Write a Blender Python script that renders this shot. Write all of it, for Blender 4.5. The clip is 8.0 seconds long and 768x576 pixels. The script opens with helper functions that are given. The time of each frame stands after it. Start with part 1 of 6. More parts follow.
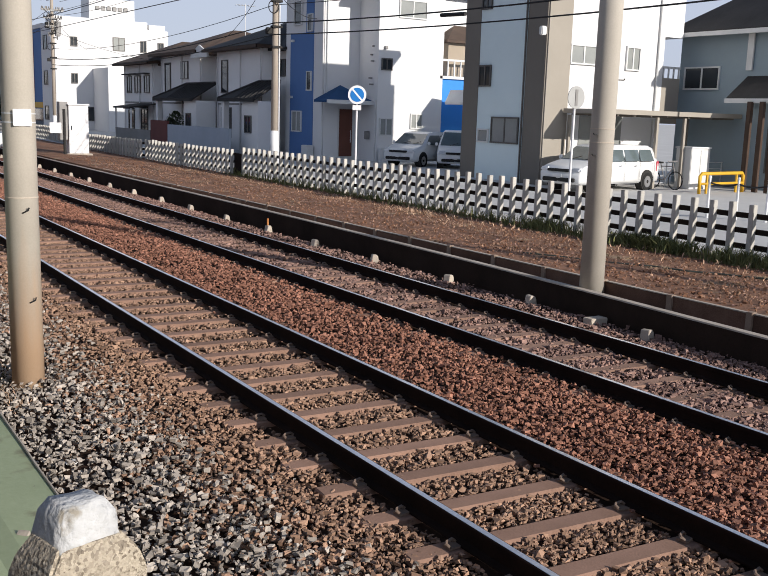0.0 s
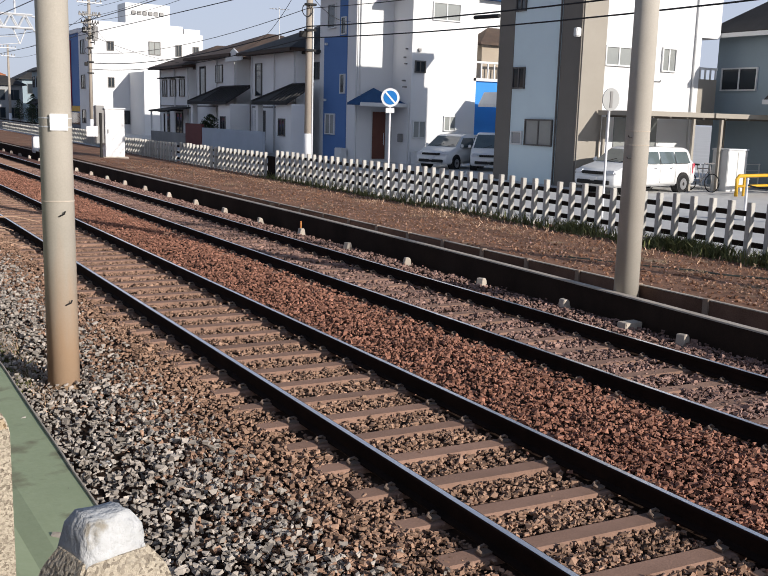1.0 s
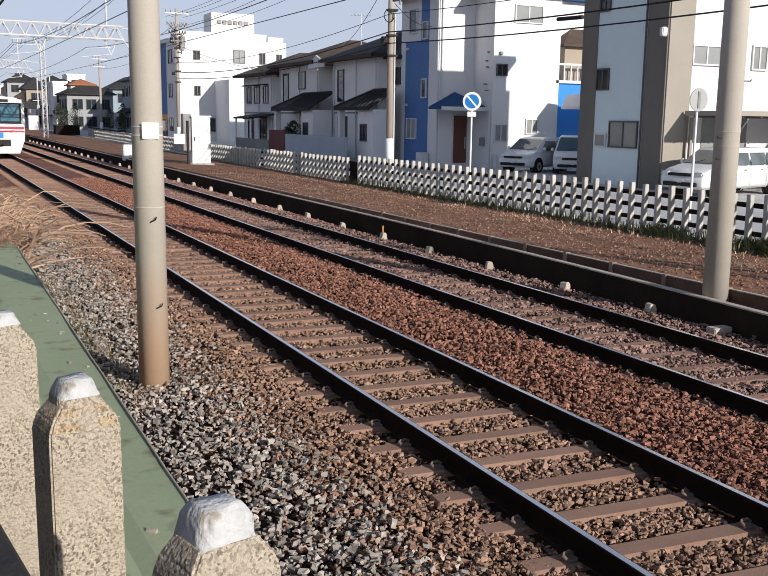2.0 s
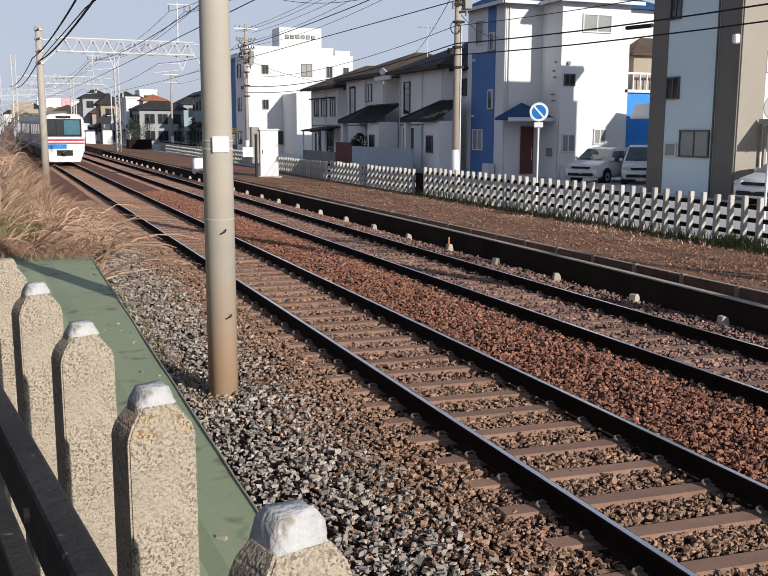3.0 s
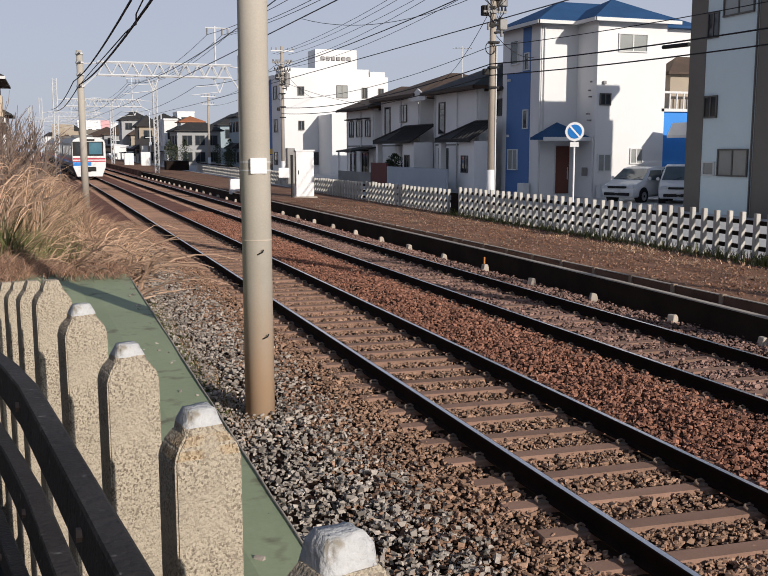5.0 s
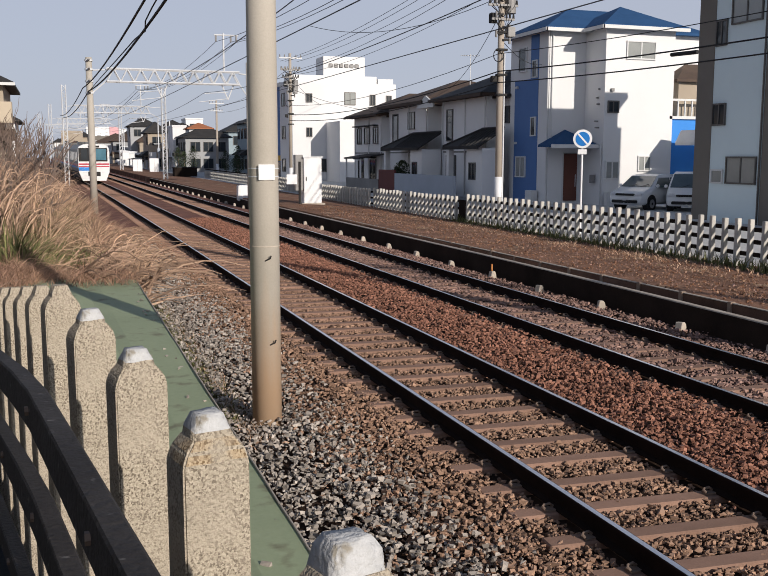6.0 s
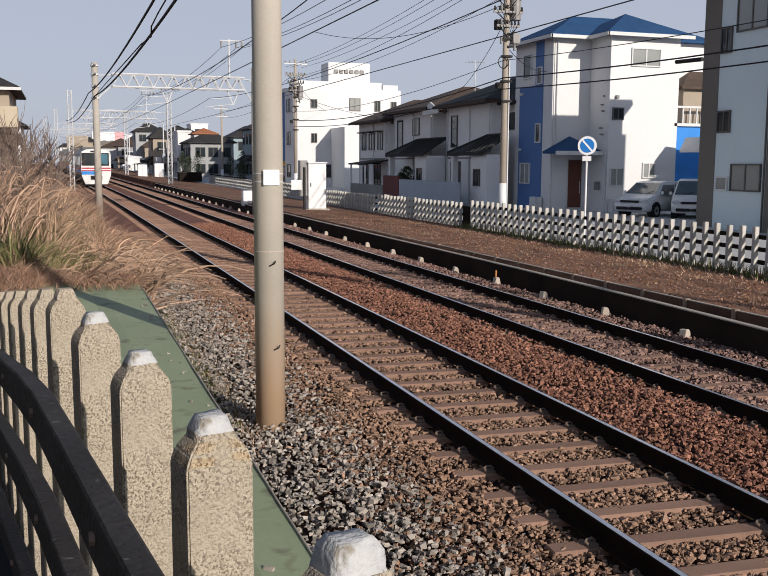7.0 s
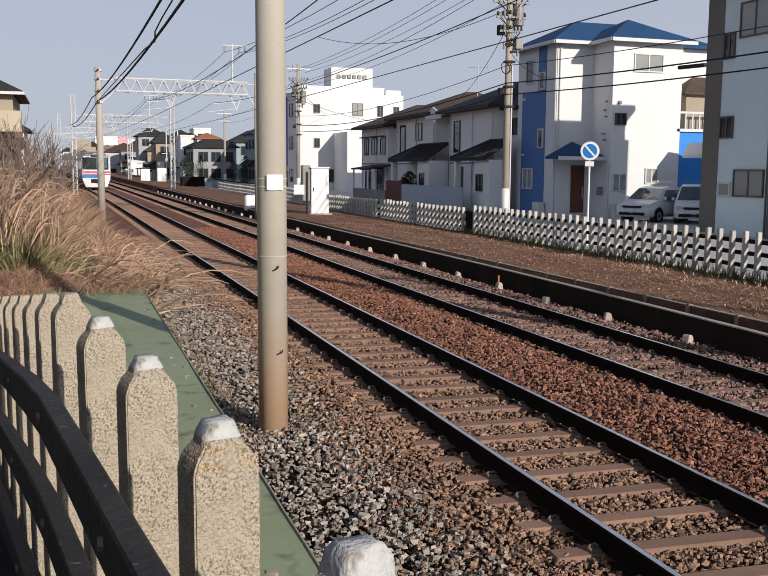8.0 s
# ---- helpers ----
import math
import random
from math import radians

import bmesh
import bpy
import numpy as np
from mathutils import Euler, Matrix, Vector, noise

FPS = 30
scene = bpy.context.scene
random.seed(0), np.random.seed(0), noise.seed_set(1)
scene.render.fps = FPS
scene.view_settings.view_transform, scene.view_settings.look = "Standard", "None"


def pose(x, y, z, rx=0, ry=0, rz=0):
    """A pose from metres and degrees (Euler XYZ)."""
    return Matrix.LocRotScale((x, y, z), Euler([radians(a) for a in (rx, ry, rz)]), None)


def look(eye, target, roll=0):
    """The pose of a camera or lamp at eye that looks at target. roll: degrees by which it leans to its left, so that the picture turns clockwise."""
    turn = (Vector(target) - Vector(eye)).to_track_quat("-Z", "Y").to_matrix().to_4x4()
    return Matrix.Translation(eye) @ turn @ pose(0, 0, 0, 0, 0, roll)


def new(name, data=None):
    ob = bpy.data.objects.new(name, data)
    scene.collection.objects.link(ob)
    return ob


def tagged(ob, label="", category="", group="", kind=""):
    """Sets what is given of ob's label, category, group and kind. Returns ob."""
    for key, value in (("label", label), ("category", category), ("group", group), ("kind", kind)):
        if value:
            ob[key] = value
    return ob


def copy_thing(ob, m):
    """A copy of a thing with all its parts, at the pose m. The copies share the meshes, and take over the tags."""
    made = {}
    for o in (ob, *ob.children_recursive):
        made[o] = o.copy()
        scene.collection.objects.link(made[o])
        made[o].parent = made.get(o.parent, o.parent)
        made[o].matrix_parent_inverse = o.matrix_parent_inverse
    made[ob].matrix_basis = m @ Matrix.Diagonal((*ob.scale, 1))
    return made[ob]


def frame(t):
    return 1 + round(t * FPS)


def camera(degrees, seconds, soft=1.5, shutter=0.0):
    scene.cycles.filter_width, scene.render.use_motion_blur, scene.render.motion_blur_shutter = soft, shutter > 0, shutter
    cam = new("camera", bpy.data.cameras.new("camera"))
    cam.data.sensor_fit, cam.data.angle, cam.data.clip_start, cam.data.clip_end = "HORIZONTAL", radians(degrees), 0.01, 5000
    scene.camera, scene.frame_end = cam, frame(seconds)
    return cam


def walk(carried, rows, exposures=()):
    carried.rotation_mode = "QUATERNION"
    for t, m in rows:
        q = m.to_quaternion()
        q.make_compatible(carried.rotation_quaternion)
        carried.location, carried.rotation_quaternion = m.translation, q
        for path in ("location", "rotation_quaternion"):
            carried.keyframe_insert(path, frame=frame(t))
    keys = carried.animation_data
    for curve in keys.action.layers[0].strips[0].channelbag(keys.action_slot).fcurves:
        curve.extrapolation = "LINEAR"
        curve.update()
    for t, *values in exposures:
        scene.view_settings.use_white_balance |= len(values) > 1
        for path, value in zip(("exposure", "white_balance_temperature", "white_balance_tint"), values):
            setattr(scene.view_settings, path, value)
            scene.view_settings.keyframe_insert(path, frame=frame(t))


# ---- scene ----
cam = camera(44.3, 8.0, soft=0.95)
PATH = [
    (0, (0.039, 0.018, 2.683), (1.0982, 1.6762, 2.3229), 1.81),
    (0.5, (0.058, 0.023, 2.691), (1.0947, 1.6954, 2.3333), 1.73),
    (1, (0.053, 0.031, 2.693), (1.0532, 1.7263, 2.3357), 1.60),
    (1.5, (0.039, 0.024, 2.695), (0.9818, 1.7518, 2.3396), 1.27),
    (2, (0.012, 0.010, 2.696), (0.8615, 1.7859, 2.3442), 0.78),
    (2.2, (0.011, 0.002, 2.697), (0.8195, 1.7976, 2.3510), 0.52),
    (3.3, (-0.008, -0.007, 2.701), (0.7015, 1.8347, 2.3750), 0.08),
    (3.5, (-0.010, -0.007, 2.702), (0.6905, 1.8380, 2.3794), -0.08),
    (4, (-0.017, -0.006, 2.705), (0.6651, 1.8479, 2.3945), -0.13),
    (4.5, (-0.021, -0.009, 2.707), (0.6479, 1.8529, 2.4107), -0.10),
    (5, (-0.024, -0.008, 2.707), (0.6331, 1.8590, 2.4190), -0.06),
    (6.5, (-0.027, -0.013, 2.703), (0.6119, 1.8636, 2.4360), 0.16),
    (7, (-0.029, -0.019, 2.702), (0.6067, 1.8595, 2.4406), 0.29),
    (7.5, (-0.037, -0.022, 2.703), (0.5961, 1.8576, 2.4454), 0.35),
    (8, (-0.039, -0.018, 2.704), (0.5926, 1.8631, 2.4527), 0.40),
]
walk(cam, [(t, look(eye, target, roll)) for t, eye, target, roll in PATH], exposures=[(0.0, 0.02, 6300, 10), (1.5, 0.03, 6250, 10), (2.2, -0.02, 6250, 10), (3.5, -0.13, 6350, 10), (5.0, -0.25, 6450, 11), (6.5, -0.26, 6450, 11), (8.0, -0.24, 6450, 11)])

# ---- world and sun: low winter sun from behind, beyond the far side of the line ----
SUN_EL, SUN_TO = radians(20), Vector((0.31, -0.95, 0)).normalized()
SUN_DIR = Vector((SUN_TO.x * math.cos(SUN_EL), SUN_TO.y * math.cos(SUN_EL), math.sin(SUN_EL)))
world = bpy.data.worlds.new("world")
scene.world = world
world.use_nodes = True
wn, wl = world.node_tree.nodes, world.node_tree.links
sky = wn.new("ShaderNodeTexSky")
sky.sky_type, sky.sun_disc = "NISHITA", False
sky.sun_elevation, sky.sun_rotation = SUN_EL, math.atan2(SUN_TO.x, SUN_TO.y)
sky.air_density, sky.dust_density, sky.ozone_density = 1.0, 1.2, 3.0
wl.new(sky.outputs[0], wn["Background"].inputs[0])
wn["Background"].inputs[1].default_value = 0.1
haze = wn.new("ShaderNodeBackground")
haze.inputs[0].default_value, haze.inputs[1].default_value = (0.44, 0.468, 0.56, 1), 1.35
blend = wn.new("ShaderNodeMixShader")
# winter haze: thick along the horizon, thinning to clear sky overhead
sky_place, sky_split, thin = wn.new("ShaderNodeTexCoord"), wn.new("ShaderNodeSeparateXYZ"), wn.new("ShaderNodeMapRange")
thin.interpolation_type = "SMOOTHSTEP"
thin.inputs["From Min"].default_value, thin.inputs["From Max"].default_value = 0.15, 0.85
thin.inputs["To Min"].default_value, thin.inputs["To Max"].default_value = 0.82, 0.0
wl.new(sky_place.outputs["Generated"], sky_split.inputs[0])
wl.new(sky_split.outputs["Z"], thin.inputs["Value"])
wl.new(thin.outputs[0], blend.inputs[0])
wl.new(wn["Background"].outputs[0], blend.inputs[1])
wl.new(haze.outputs[0], blend.inputs[2])
wl.new(blend.outputs[0], wn["World Output"].inputs[0])
sun = new("sun", bpy.data.lights.new("sun", "SUN"))
sun.data.energy, sun.data.angle, sun.data.color = 5.0, radians(0.53), (1.0, 0.92, 0.82)
sun.matrix_world = look(SUN_DIR * 50, (0, 0, 0))


# ---- materials ----
def mat(name, a, b=None, rough=0.8, metal=0.0, scale=6.0, bump=0.0, fine=60.0, island=0.0, objvar=0.0, spec=0.3, stain=None):
    """Two colours mixed by noise at two scales, with fine relief."""
    m = bpy.data.materials.new(name)
    m.use_nodes = True
    n, l = m.node_tree.nodes, m.node_tree.links
    p = n["Principled BSDF"]
    p.inputs["Roughness"].default_value, p.inputs["Metallic"].default_value = rough, metal
    p.inputs["Specular IOR Level"].default_value = spec
    b = b or tuple(v * 0.8 for v in a)
    tc = n.new("ShaderNodeTexCoord")
    n1, n2 = n.new("ShaderNodeTexNoise"), n.new("ShaderNodeTexNoise")
    n1.inputs["Scale"].default_value, n2.inputs["Scale"].default_value = scale * 0.25, fine
    n1.inputs["Detail"].default_value, n2.inputs["Detail"].default_value = 6, 4
    n1.inputs["Roughness"].default_value = 0.65
    for q in (n1, n2):
        l.new(tc.outputs["Object"], q.inputs["Vector"])
    add = n.new("ShaderNodeMath")
    add.operation = "MULTIPLY_ADD"
    add.inputs[1].default_value = 0.45
    l.new(n2.outputs["Fac"], add.inputs[0])
    l.new(n1.outputs["Fac"], add.inputs[2])
    ramp = n.new("ShaderNodeMapRange")
    ramp.inputs["From Min"].default_value, ramp.inputs["From Max"].default_value = 0.5, 0.95
    l.new(add.outputs[0], ramp.inputs["Value"])
    mix = n.new("ShaderNodeMix")
    mix.data_type = "RGBA"
    mix.inputs["A"].default_value, mix.inputs["B"].default_value = (*a, 1), (*b, 1)
    l.new(ramp.outputs[0], mix.inputs["Factor"])
    out = mix.outputs["Result"]
    if stain:
        col, thr, sc = stain
        n3 = n.new("ShaderNodeTexNoise")
        n3.inputs["Scale"].default_value, n3.inputs["Detail"].default_value = sc, 8
        l.new(tc.outputs["Object"], n3.inputs["Vector"])
        r3 = n.new("ShaderNodeMapRange")
        r3.inputs["From Min"].default_value, r3.inputs["From Max"].default_value = thr, thr + 0.1
        l.new(n3.outputs["Fac"], r3.inputs["Value"])
        m3 = n.new("ShaderNodeMix")
        m3.data_type = "RGBA"
        m3.inputs["B"].default_value = (*col, 1)
        l.new(out, m3.inputs["A"])
        l.new(r3.outputs[0], m3.inputs["Factor"])
        out = m3.outputs["Result"]
    if island or objvar:
        hsv = n.new("ShaderNodeHueSaturation")
        if island:
            src = n.new("ShaderNodeNewGeometry").outputs["Random Per Island"]
        else:
            src = n.new("ShaderNodeObjectInfo").outputs["Random"]
        w = island or objvar
        mr = n.new("ShaderNodeMapRange")
        mr.inputs["To Min"].default_value, mr.inputs["To Max"].default_value = 1 - w, 1 + w
        l.new(src, mr.inputs["Value"])
        l.new(mr.outputs[0], hsv.inputs["Value"])
        l.new(out, hsv.inputs["Color"])
        out = hsv.outputs["Color"]
    l.new(out, p.inputs["Base Color"])
    if bump:
        bp = n.new("ShaderNodeBump")
        bp.inputs["Strength"].default_value, bp.inputs["Distance"].default_value = min(1.0, bump), 0.02
        l.new(add.outputs[0], bp.inputs["Height"])
        l.new(bp.outputs[0], p.inputs["Normal"])
    return m


M_GREY = mat("ballast_grey", (0.44, 0.39, 0.34), (0.27, 0.232, 0.198), 0.9, scale=8, island=0.45)
M_BROWN = mat("ballast_brown", (0.4, 0.25, 0.17), (0.24, 0.146, 0.098), 0.9, scale=8, island=0.4)
M_RED = mat("ballast_red", (0.38, 0.185, 0.125), (0.205, 0.096, 0.064), 0.9, scale=8, island=0.42)
M_PURPLE = mat("ballast_dusty", (0.34, 0.215, 0.175), (0.2, 0.122, 0.1), 0.9, scale=8, island=0.42)
# bed under the stones, near-black so that shade in the gaps is painted in
M_BEDSHADE = mat("ballast_bed_gap_shade", (0.06, 0.038, 0.028), (0.03, 0.019, 0.014), 0.98, scale=10, bump=1.0, fine=35, spec=0.04)
M_BEDFAR = mat("ballast_distant", (0.27, 0.118, 0.082), (0.11, 0.047, 0.033), 0.95, scale=3, bump=1.0, fine=14)
M_SOIL = mat("dry_soil", (0.3, 0.155, 0.093), (0.12, 0.06, 0.036), 0.95, scale=4.5, bump=1.0, fine=18, stain=((0.34, 0.25, 0.16), 0.6, 1.1))
M_ASPH = mat("asphalt", (0.075, 0.077, 0.08), (0.05, 0.052, 0.055), 0.9, scale=3, bump=0.3)
M_LOT = mat("lot_concrete", (0.6, 0.59, 0.57), (0.5, 0.49, 0.47), 0.9, scale=2, bump=0.2)
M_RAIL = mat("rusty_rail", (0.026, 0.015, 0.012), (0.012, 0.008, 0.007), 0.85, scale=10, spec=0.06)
M_HEAD = mat("polished_rail_head", (0.85, 0.84, 0.84), (0.7, 0.69, 0.69), 0.3, metal=1.0, scale=6)
M_SLEEP = mat("sleeper_concrete", (0.33, 0.2, 0.145), (0.225, 0.135, 0.095), 0.92, scale=6, bump=0.3, objvar=0.18)
M_CLIP = mat("clip_steel", (0.3, 0.22, 0.17), (0.17, 0.12, 0.09), 0.6, metal=0.15)
M_CONC = mat("pole_concrete", (0.5, 0.46, 0.4), (0.4, 0.365, 0.31), 0.88, scale=2.5, bump=0.15)
def aggregate(m, scale, dark, pale):
    """Pebbles showing through worn mortar: cells of their own tone, with pitted joints."""
    n, l = m.node_tree.nodes, m.node_tree.links
    p = n["Principled BSDF"]
    old = p.inputs["Base Color"].links[0].from_socket
    tc, vo, wear = n.new("ShaderNodeTexCoord"), n.new("ShaderNodeTexVoronoi"), n.new("ShaderNodeTexNoise")
    vo.inputs["Scale"].default_value, wear.inputs["Scale"].default_value = scale, 9.0
    wear.inputs["Detail"].default_value = 5
    warp = n.new("ShaderNodeMixRGB")
    warp.blend_type = "ADD"
    warp.inputs[0].default_value = 0.012
    wob = n.new("ShaderNodeTexNoise")
    wob.inputs["Scale"].default_value = 70
    l.new(tc.outputs["Object"], wob.inputs["Vector"])
    l.new(tc.outputs["Object"], warp.inputs[1])
    l.new(wob.outputs["Color"], warp.inputs[2])
    l.new(warp.outputs[0], vo.inputs["Vector"])
    l.new(tc.outputs["Object"], wear.inputs["Vector"])
    tone = n.new("ShaderNodeValToRGB")
    tone.color_ramp.elements[0].color, tone.color_ramp.elements[1].color = (*dark, 1), (*pale, 1)
    tone.color_ramp.elements[0].position, tone.color_ramp.elements[1].position = 0.24, 0.9
    mid = tone.color_ramp.elements.new(0.42)
    mid.color = tuple(0.35 * a + 0.65 * b for a, b in zip(dark, pale)) + (1,)
    l.new(vo.outputs["Color"], tone.inputs[0])
    show = n.new("ShaderNodeMapRange")
    show.inputs["From Min"].default_value, show.inputs["From Max"].default_value = 0.38, 0.62
    show.inputs["To Min"].default_value, show.inputs["To Max"].default_value = 0.12, 0.75
    l.new(wear.outputs["Fac"], show.inputs["Value"])
    mx = n.new("ShaderNodeMix")
    mx.data_type = "RGBA"
    l.new(show.outputs[0], mx.inputs["Factor"])
    l.new(old, mx.inputs["A"])
    l.new(tone.outputs[0], mx.inputs["B"])
    l.new(mx.outputs["Result"], p.inputs["Base Color"])
    return m


M_POST = aggregate(mat("pebbled_concrete", (0.5, 0.43, 0.335), (0.36, 0.305, 0.235), 0.92, scale=14, bump=1.0, fine=150), 230, (0.1, 0.075, 0.052), (0.6, 0.52, 0.4))
M_WPAINT = mat("white_cap_paint", (0.58, 0.58, 0.58), (0.42, 0.42, 0.41), 0.85, scale=20, bump=0.6, fine=90, stain=((0.3, 0.27, 0.22), 0.6, 30.0))
M_RUST = aggregate(mat("rust_blotched_concrete", (0.5, 0.43, 0.335), (0.36, 0.305, 0.235), 0.92, scale=14, bump=1.0, fine=150, stain=((0.45, 0.28, 0.12), 0.5, 9.0)), 230, (0.1, 0.075, 0.052), (0.6, 0.5, 0.36))
M_BLACK = mat("worn_black_paint", (0.05, 0.045, 0.043), (0.025, 0.022, 0.021), 0.7, scale=12, bump=0.7, fine=60, spec=0.2, stain=((0.2, 0.19, 0.18), 0.655, 34.0))
M_GREEN = mat("green_sheet", (0.35, 0.4, 0.245), (0.28, 0.33, 0.195), 0.65, scale=2.5, bump=0.25, fine=25, stain=((0.2, 0.2, 0.12), 0.58, 3.0))
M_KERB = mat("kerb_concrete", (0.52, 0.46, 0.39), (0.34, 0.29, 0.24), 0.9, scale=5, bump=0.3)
# kerb body: the shade on its track side is put into this near-black colour
M_KERBSHADE = mat("shade_dark_kerb_concrete", (0.046, 0.031, 0.024), (0.022, 0.015, 0.012), 0.95, scale=4, bump=0.3, spec=0.08)
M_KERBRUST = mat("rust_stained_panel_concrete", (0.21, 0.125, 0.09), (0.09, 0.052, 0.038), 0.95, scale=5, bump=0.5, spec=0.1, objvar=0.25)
M_KERBPOST = mat("weathered_wall_post_concrete", (0.36, 0.27, 0.21), (0.25, 0.185, 0.14), 0.92, scale=5, bump=0.3)
M_STUB = mat("stub_concrete", (0.55, 0.48, 0.4), (0.42, 0.36, 0.29), 0.9, scale=9, bump=0.3, objvar=0.15)
M_FENCE = mat("far_fence_concrete", (0.55, 0.53, 0.48), (0.42, 0.4, 0.36), 0.9, scale=6, bump=0.2, objvar=0.12)
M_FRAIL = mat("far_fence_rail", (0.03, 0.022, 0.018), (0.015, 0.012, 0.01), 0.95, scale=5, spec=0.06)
M_WHITE = mat("white_siding", (0.76, 0.755, 0.745), (0.7, 0.695, 0.685), 0.75, scale=1.2, bump=0.05)
M_BLUEW = mat("blue_siding", (0.1, 0.2, 0.43), (0.08, 0.165, 0.37), 0.7, scale=1.5)
M_BRIGHTBLUE = mat("bright_blue_panel", (0.04, 0.26, 0.72), (0.035, 0.22, 0.62), 0.6, scale=1.5)
M_NAVYROOF = mat("blue_roof_tiles", (0.034, 0.092, 0.21), (0.025, 0.07, 0.16), 0.85, scale=4, bump=0.3, spec=0.12)
M_TAUPE = mat("taupe_siding", (0.2, 0.18, 0.155), (0.165, 0.148, 0.125), 0.8, scale=2)
M_TAUPEL = mat("light_taupe_siding", (0.36, 0.325, 0.275), (0.31, 0.28, 0.235), 0.8, scale=2)
M_MINT = mat("pale_grey_siding", (0.7, 0.81, 0.83), (0.65, 0.75, 0.77), 0.8, scale=2)
M_DARKH = mat("dark_grey_siding", (0.3, 0.37, 0.41), (0.26, 0.32, 0.35), 0.8, scale=2)
M_DROOF = mat("dark_roof_tiles", (0.05, 0.047, 0.045), (0.03, 0.028, 0.027), 0.75, scale=5, bump=0.4)
M_BROOF = mat("brown_roof_tiles", (0.11, 0.075, 0.055), (0.07, 0.05, 0.04), 0.8, scale=5, bump=0.4)
M_OROOF = mat("orange_roof_tiles", (0.42, 0.17, 0.08), (0.32, 0.12, 0.06), 0.8, scale=5, bump=0.4)
M_STUCCO = mat("grey_stucco", (0.86, 0.85, 0.83), (0.78, 0.77, 0.755), 0.9, scale=1.2, bump=0.15)
M_BEIGE = mat("beige_stucco", (0.42, 0.35, 0.27), (0.34, 0.285, 0.22), 0.9, scale=1.2, bump=0.15)
M_CREAM = mat("cream_render", (0.56, 0.47, 0.35), (0.48, 0.4, 0.3), 0.9, scale=1.5, bump=0.1)
M_DKWOOD = mat("dark_timber", (0.075, 0.045, 0.03), (0.05, 0.03, 0.02), 0.7, scale=6)
M_DOOR = mat("reddish_door", (0.16, 0.06, 0.04), (0.12, 0.045, 0.03), 0.5, scale=4)
M_FRAME = mat("window_frame_white", (0.7, 0.7, 0.69), (0.62, 0.62, 0.6), 0.5)
M_ALU = mat("window_frame_dark", (0.14, 0.13, 0.12), (0.1, 0.095, 0.09), 0.5, metal=0.4)
M_GLASS = mat("dark_window_glass", (0.035, 0.042, 0.048), (0.025, 0.03, 0.035), 0.06, scale=1, spec=0.6)
M_CURT = mat("curtained_window_glass", (0.33, 0.34, 0.32), (0.25, 0.26, 0.25), 0.12, scale=3, spec=0.6)
M_STEEL = mat("galvanised_steel", (0.68, 0.69, 0.7), (0.56, 0.57, 0.58), 0.6, scale=3)
M_SCARPLINE = mat("scarp_line_black", (0.035, 0.04, 0.035), (0.02, 0.024, 0.02), 0.6)
M_WIRE = mat("wire_black", (0.02, 0.02, 0.021), (0.015, 0.015, 0.016), 0.7)
M_WIREG = mat("wire_grey", (0.11, 0.115, 0.12), (0.09, 0.095, 0.1), 0.7)
M_CARW = mat("white_car_paint", (0.78, 0.78, 0.77), (0.75, 0.75, 0.74), 0.25, scale=1, spec=0.5)
M_TYRE = mat("tyre_rubber", (0.02, 0.02, 0.02), (0.014, 0.014, 0.014), 0.85)
M_RIM = mat("alloy_rim", (0.55, 0.55, 0.56), (0.45, 0.45, 0.46), 0.35, metal=0.8)
M_LAMP = mat("lamp_glass", (0.75, 0.76, 0.78), (0.65, 0.66, 0.68), 0.15, spec=0.6)
M_TRW = mat("train_white", (0.76, 0.76, 0.75), (0.7, 0.7, 0.69), 0.4, scale=1)
M_TRG = mat("train_steel", (0.13, 0.13, 0.13), (0.1, 0.1, 0.1), 0.4, metal=0.3, scale=1)
M_TRR = mat("train_red", (0.5, 0.06, 0.09), (0.44, 0.05, 0.075), 0.4, scale=1)
M_TRB = mat("train_blue", (0.03, 0.25, 0.68), (0.03, 0.21, 0.6), 0.4, scale=1)
M_TEAL = mat("train_tinted_glass", (0.08, 0.2, 0.26), (0.06, 0.15, 0.2), 0.08, spec=0.6)
M_UNDER = mat("underframe_dark", (0.035, 0.033, 0.032), (0.022, 0.021, 0.02), 0.8)
M_SIGNB = mat("sign_blue", (0.02, 0.19, 0.55), (0.018, 0.17, 0.5), 0.4)
M_SIGNW = mat("sign_white", (0.8, 0.8, 0.8), (0.74, 0.74, 0.74), 0.45)
M_SIGNBACK = mat("sign_grey_back", (0.4, 0.4, 0.39), (0.33, 0.33, 0.32), 0.55, metal=0.3)
M_YEL = mat("yellow_paint", (0.68, 0.4, 0.03), (0.58, 0.33, 0.025), 0.5)
M_ORANGE = mat("orange_marker_paint", (0.6, 0.24, 0.06), (0.45, 0.17, 0.05), 0.6)
M_REDW = mat("dark_red_panel", (0.17, 0.055, 0.05), (0.13, 0.045, 0.04), 0.8, scale=3)
M_CRIM = mat("crimson_panel", (0.33, 0.035, 0.06), (0.27, 0.03, 0.05), 0.6, scale=2)
M_PINK = mat("pink_billboard", (0.72, 0.36, 0.38), (0.66, 0.42, 0.43), 0.6)
M_GRASS = mat("dead_grass", (0.62, 0.43, 0.295), (0.3, 0.19, 0.125), 0.9, scale=3, island=0.75)
M_GRASSR = mat("russet_dead_grass", (0.5, 0.315, 0.215), (0.22, 0.125, 0.085), 0.9, scale=3, island=0.6)
